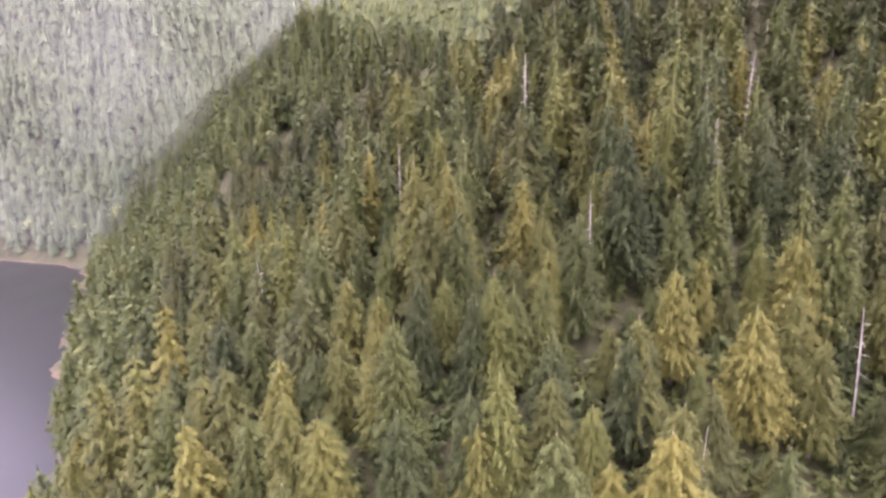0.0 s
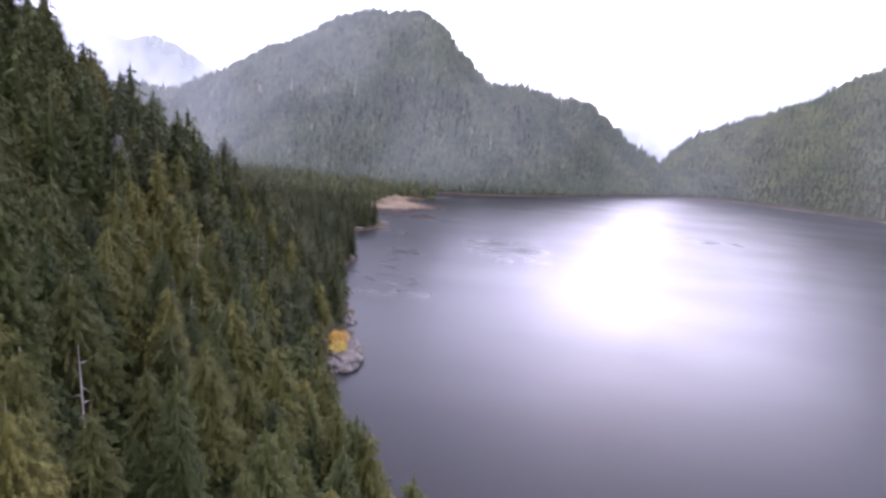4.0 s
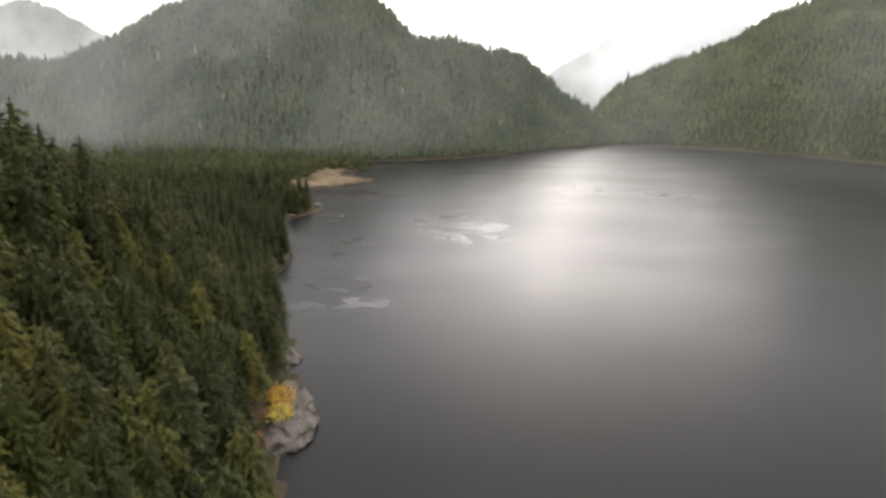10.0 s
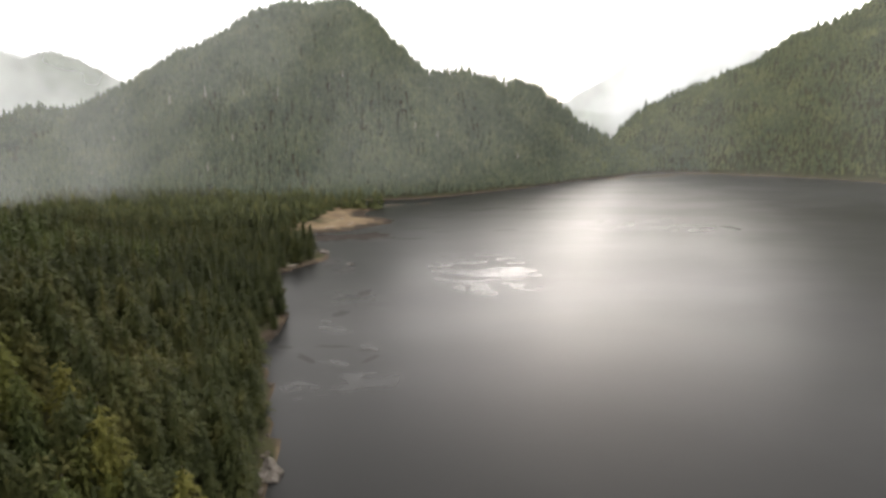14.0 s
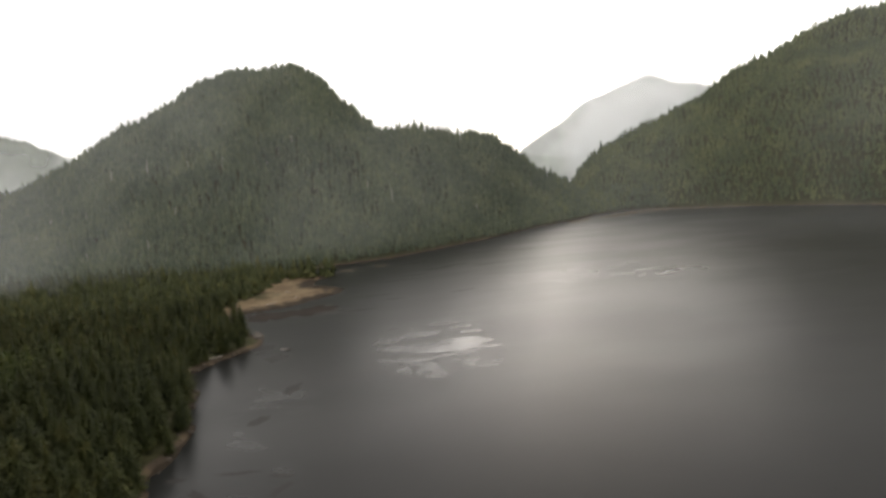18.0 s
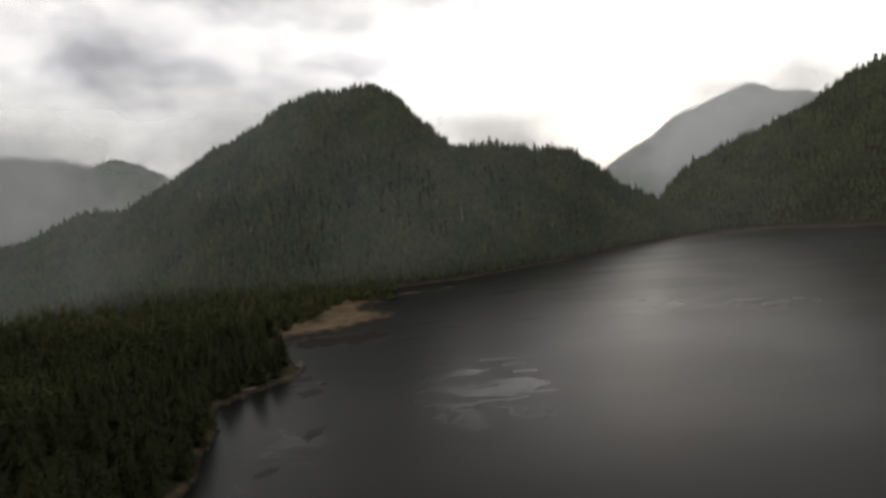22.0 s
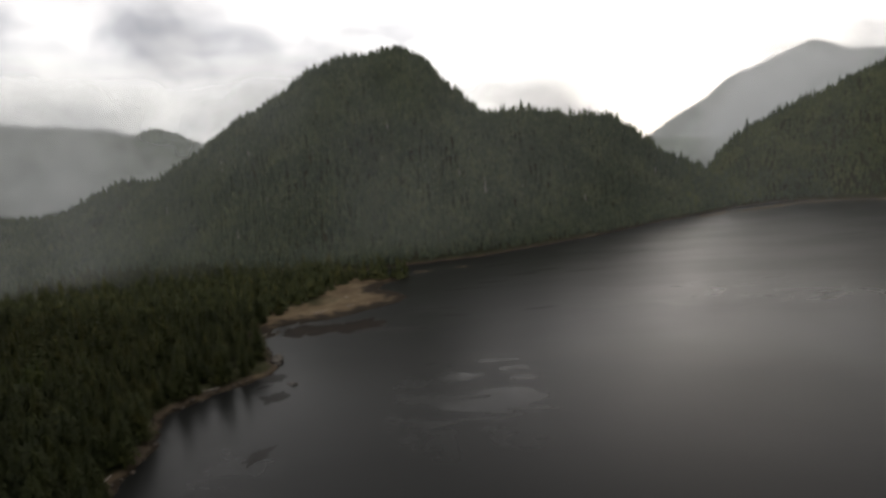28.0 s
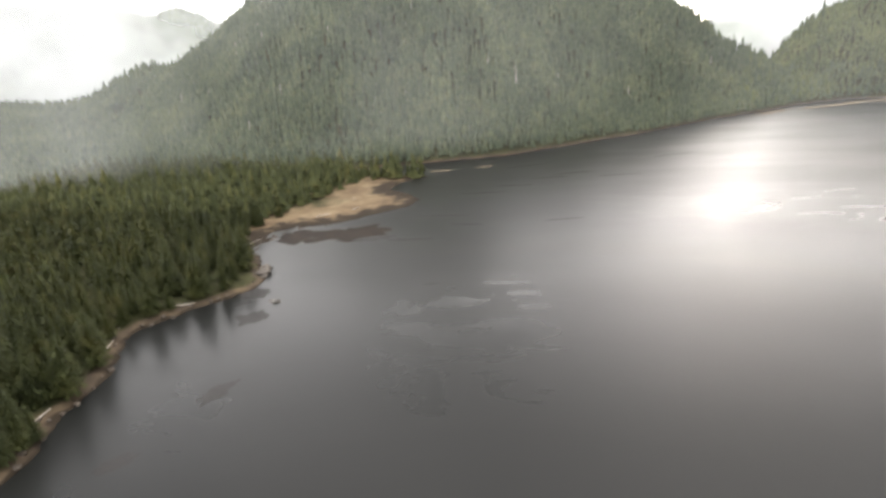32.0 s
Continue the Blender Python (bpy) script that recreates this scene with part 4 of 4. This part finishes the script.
def shrub(kind, label, mat, x, y, rx, rz, clumps=16, leaves=34, leaf=0.32, group="shrubs by the shore", lift=0.0):
    e = new(kind)
    e.location = (x, y, on_ground(x, y) - 0.1 + lift)
    v, f = [], []
    for k in range(5):
        a = k * 1.26
        n = len(v)
        for s in range(3):
            t = 6.2832 * s / 3
            v.append((0.09 * math.cos(t), 0.09 * math.sin(t), -0.3))
        v.append((rx * 0.5 * math.cos(a), rx * 0.5 * math.sin(a), rz * 0.8))
        f += [(n, n + 1, n + 3), (n + 1, n + 2, n + 3), (n + 2, n, n + 3)]
    part("stem", mesh_from("stem", v, f, [BARK]), e)
    part("foliage", leaf_cloud("foliage", mat, rx, rz, clumps, leaves, leaf), e)
    return tagged(e, label, "shrub", group)


def warm_rock():
    m, t, b = material("weathered_outcrop_rock")
    n = noise_at(t, 0.35, 8.0, 0.65)
    c = ramp(t, n, [(0.3, (0.034, 0.029, 0.024)), (0.48, (0.092, 0.080, 0.066)), (0.7, (0.165, 0.148, 0.125))])
    at = t.nodes.new("ShaderNodeSeparateXYZ")
    link(t, t.nodes.new("ShaderNodeNewGeometry").outputs["Position"], at.inputs[0])
    # darker close to the water, with an uneven upper edge
    tide = ramp(t, maths(t, "ADD", at.outputs[2], maths(t, "MULTIPLY", n, 1.0)), [(0.85, (0, 0, 0)), (1.0, (1, 1, 1))])
    link(t, mix(t, tide, (0.022, 0.019, 0.016), c), b.inputs["Base Color"])
    b.inputs["Roughness"].default_value = 0.85
    b.inputs["Specular IOR Level"].default_value = 0.29
    bump(t, b, noise_at(t, 1.2, 8.0, 0.7), 0.9, 0.5)
    return m


OUTCROP = warm_rock()
outcrop = new("rock_outcrop")
outcrop.location = (-35, 204, 0)
for q, (dx, dy, dz, s) in enumerate([(0.5, -2, 0.9, (7.0, 11.5, 3.3)), (0.8, 10, 0.6, (5.2, 9.0, 3.0)), (-2.5, -10, 0.5, (5.0, 6.5, 2.9)), (-4.0, 3, 1.2, (5.0, 12.0, 3.4)), (5.2, 6.5, 0.2, (1.7, 2.0, 1.3)),
                                     (5.6, -3.0, 0.0, (2.0, 3.4, 1.5)), (-3.5, 19, 0.4, (3.6, 6.0, 2.4)), (2.2, -8.0, 0.1, (2.6, 3.2, 1.6))]):
    r = part("block", boulder("block", s, 11 + q, 4 if q < 4 else 3, 0.55, OUTCROP), outcrop)
    r.location = (dx, dy, dz)
tagged(outcrop, "pale brown-grey rock outcrop jutting into the water below the trees", "rock")
slab = tagged(new("shore_rock", boulder("shore_rock", (4.0, 5.4, 2.2), 31, 4, 0.6, OUTCROP)), "angular grey rock at the water's edge", "rock", "rocks along the shore")
slab.location, slab.rotation_euler = (-41, 246, 0.5), (0.2, 0.3, 0.6)
islet = tagged(new("islet_rock", boulder("islet_rock", (3.4, 2.3, 1.15), 33)), "low brown-grey rock standing alone in the water", "rock", "rocks along the shore")
islet.location = (-37, 495.5, 0.2)
head = new("point_rock")
head.location = (-60, 532, 0)
for q, (dx, dy, dz, s) in enumerate([(0, 0, 0.9, (3.8, 5.5, 2.6)), (-2, 6, 0.7, (3.5, 4.2, 2.2)), (2.2, -5, 0.2, (2.4, 2.2, 1.1))]):
    r = part("block", boulder("block", s, 51 + q, 4, 0.6, OUTCROP), head)
    r.location = (dx, dy, dz)
tagged(head, "dark grey rocks at the tip of the wooded point", "rock")
bluff = new("rock_bluff")
bluff.location = (-81, 133, on_ground(-81, 133) + 9)
for q, (dx, dy, dz, s) in enumerate([(0, 0, 0, (3.2, 2.4, 7.5)), (-1, 1.6, 2, (3.0, 2.0, 6.5)), (-0.5, -2.2, -3, (2.8, 2.2, 5.0)), (-3, 0, -5, (4.5, 4, 8))]):
    r = part("block", boulder("block", s, 71 + q), bluff)
    r.location = (dx, dy, dz)
tagged(bluff, "bare grey rock face showing between the hillside trees", "rock")

shrub("golden_shrub", "orange-gold autumn shrub on the rock outcrop", GOLD, -38.5, 211, 4.6, 5.2, 26, 44, lift=2.2)
shrub("golden_shrub", "yellow autumn shrub on the rock outcrop", leafy("yellow_leaves", (0.30, 0.20, 0.03), (0.50, 0.38, 0.06), (0.62, 0.52, 0.12)), -37.6, 203, 3.6, 4.2, 22, 40, lift=2.2)
shrub("rusty_shrub", "dull red-brown shrub at the foot of the trees", RUST, -43, 196, 4.4, 5.0, lift=0.3)
shrub("rusty_shrub", "dull red-brown shrub at the foot of the trees", RUST, -42, 186, 4.0, 4.5)
shrub("golden_shrub", "orange autumn shrub at the edge of the beach", GOLD, -61, 300, 2.6, 3.4)
for q, (sx, sy) in enumerate([(-300, -276), (-312, -296), (-318, -322), (-326, -350), (-306, -262)]):
    shrub("alder_bush", "pale green alder at the edge of the small bay", ALDER, sx - 4, sy, 6.0, 11.0, 20, 30, 0.7, "alders by the bay")

def flat_stuff(name, a, c, scale, rough):
    m, t, b = material(name)
    n = noise_at(t, scale, 6.0, 0.65)
    link(t, ramp(t, n, [(0.35, a), (0.65, c)]), b.inputs["Base Color"])
    b.inputs["Roughness"].default_value = rough
    b.inputs["Specular IOR Level"].default_value = 0.1
    bump(t, b, n, 0.4, 0.1)
    return m


# loose stones along the beach
STONE = flat_stuff("brown_beach_stone", (0.035, 0.029, 0.023), (0.12, 0.10, 0.08), 0.9, 0.85)
stones = [boulder("beach_stone", (0.9, 0.7, 0.45), 90 + q, 2, mat=STONE) for q in range(5)]
along = []
for (ax, ay), (bx, by) in zip(COAST, COAST[1:]):
    if 150 < ay < 640 and by < 640:
        n = int(math.hypot(bx - ax, by - ay) / 3.2)
        for q in range(n):
            s = (q + rng.uniform(0, 1)) / n
            along.append((ax + s * (bx - ax) - rng.uniform(-1.5, 4.5), ay + s * (by - ay) + rng.uniform(-1, 1)))
for q, (sx, sy) in enumerate(along[:290]):
    o = tagged(new("beach_stone", stones[q % 5]), "rounded grey-brown stone on the tidal beach", "stone", "stones along the beach")
    c = float(rng.uniform(0.5, 1.9))
    o.location, o.rotation_euler, o.scale = (sx, sy, max(on_ground(sx, sy), -0.2) + 0.12 * c), (0, 0, rng.uniform(0, 6.28)), (c, c, c)


def log(x, y, turn, length, radius):
    v, f = [], []
    rings, sides = 6, 8
    for k in range(rings):
        s = k / (rings - 1)
        r = radius * (1 - 0.45 * s) * rng.uniform(0.92, 1.08)
        for a in range(sides):
            t = 6.2832 * a / sides
            v.append((length * (s - 0.5), r * math.cos(t) + 0.12 * math.sin(3 * s), r * math.sin(t)))
    for k in range(rings - 1):
        for a in range(sides):
            b = (a + 1) % sides
            f.append((k * sides + a, k * sides + b, (k + 1) * sides + b, (k + 1) * sides + a))
    v += [(-length / 2, 0, 0), (length / 2, 0, 0)]
    me = mesh_from("driftwood_log", v, f, [DEAD], True)
    o = tagged(new("driftwood_log", me), "bleached driftwood log stranded on the beach", "log", "driftwood on the beach")
    o.location, o.rotation_euler = (x, y, max(on_ground(x, y), 0) + radius * 0.7), (0, 0, turn)


for lx, ly, lt, ll in [(-73, 402, 1.7, 7), (-86, 448, 1.9, 8), (-79, 486, 0.5, 12), (-94, 590, 1.2, 10), (-70, 650, 0.7, 11), (-62, 700, 2.2, 8), (-50, 668, 1.0, 7)]:
    log(lx, ly, lt, ll, 0.36)


# ---- tide flats ----
WEED = flat_stuff("wet_seaweed", (0.006, 0.0055, 0.005), (0.016, 0.014, 0.011), 0.8, 0.6)
WEED.node_tree.nodes["Principled BSDF"].inputs["Specular IOR Level"].default_value = 0.29
BAR = flat_stuff("tidal_sand", (0.13, 0.10, 0.065), (0.24, 0.19, 0.125), 0.3, 0.85)
MUD = flat_stuff("brown_tidal_mud", (0.009, 0.007, 0.005), (0.024, 0.017, 0.011), 0.12, 0.7)


def shoal(name, label, category, mat, x, y, rx, ry, turn, seed, top=0.10, ragged=0.55, group=""):
    """A low patch that barely breaks the surface, with a torn outline."""
    v, f = [(0, 0, top)], []
    sides, rings = 56, 4
    for k in range(1, rings + 1):
        s = k / rings
        for a in range(sides):
            t = 6.2832 * a / sides
            d = 1 + ragged * noise.fractal(Vector((math.cos(t) * 1.6 + seed * 3.7, math.sin(t) * 1.6, seed)), 0.7, 2.2, 5)
            px, py = rx * s * d * math.cos(t), ry * s * d * math.sin(t)
            c, q = math.cos(turn), math.sin(turn)
            v.append((px * c - py * q, px * q + py * c, top * (1 - s ** 3 * 1.6)))
    for a in range(sides):
        f.append((0, 1 + a, 1 + (a + 1) % sides, 0))
    quads = [(1 + k * sides + a, 1 + (k + 1) * sides + a, 1 + (k + 1) * sides + (a + 1) % sides, 1 + k * sides + (a + 1) % sides) for k in range(rings - 1) for a in range(sides)]
    me = bpy.data.meshes.new(name)
    me.from_pydata(v, [], [q[:3] for q in f] + quads)
    me.materials.append(mat)
    o = tagged(new(name, me), label, category, group)
    o.location = (x, y, 0.0)
    return o


WEEDY = "dark patch of seaweed lying at the water's surface"
for q, (wx, wy, rx, ry, tn) in enumerate([
        (-52, 493, 5, 3, 0.6), (-20, 592, 22, 9, 0.15), (-52, 596, 14, 9, 0.2), (8, 590, 18, 4, 0.05), (40, 622, 14, 2.0, -0.1), (20, 645, 22, 2.6, 0.0), (45, 715, 24, 2.5, 0.15), (70, 740, 20, 2.0, 0.1),
        (-55, 340, 5, 3.5, -0.3), (-43, 326, 9, 3.0, -0.9), (-16, 324, 7, 3.0, 0.9), (-33, 339, 10, 2.4, -0.1), (-17, 333, 6, 2.2, -0.3),
        (-52, 505, 9, 12, 0.3), (-40, 478, 8, 13, 0.2), (-24, 420, 9, 6, 1.3), (-34, 384, 7, 6, 0.8),
        (122, 788, 26, 3.0, 0.3), (104, 630, 16, 2.2, 0.25), (158, 772, 24, 2.6, 0.15), (100, 770, 20, 3.4, 0.2), (485, 906, 40, 4, 0.1), (34, 517, 5, 2, 0.3),
        (80, 835, 30, 2.4, 0.45), (230, 870, 34, 3, 0.4)]):
    shoal("seaweed_bed", WEEDY, "seaweed", WEED, wx, wy, rx * 0.95, ry * 0.62, tn, q + 1, 0.03, 0.5, "seaweed patches off the shore")

for q, (wx, wy, rx, ry, tn) in enumerate([(-38, 606, 36, 20, 0.35), (-70, 600, 13, 18, 0.4)]):
    shoal("mud_flat", "brown tidal mud flat beside the spit", "mud flat", MUD, wx, wy, rx, ry, tn, q + 41, 0.09, 0.5, "mud flats")
for q, (wx, wy, rx, ry, tn) in enumerate([(-6, 822, 14, 2.0, 0.2), (36, 838, 12, 2.0, 0.4), (122, 962, 14, 2.0, 0.75), (470, 1240, 60, 7, 0.7), (580, 1300, 90, 9, 0.5), (690, 1350, 90, 9, 0.1), (800, 1290, 70, 8, -0.6)]):
    shoal("sand_bar", "pale tidal sand bar along the head of the inlet", "sand bar", BAR, wx, wy, rx, ry, tn, q + 61, 0.16, 0.5, "sand bars")
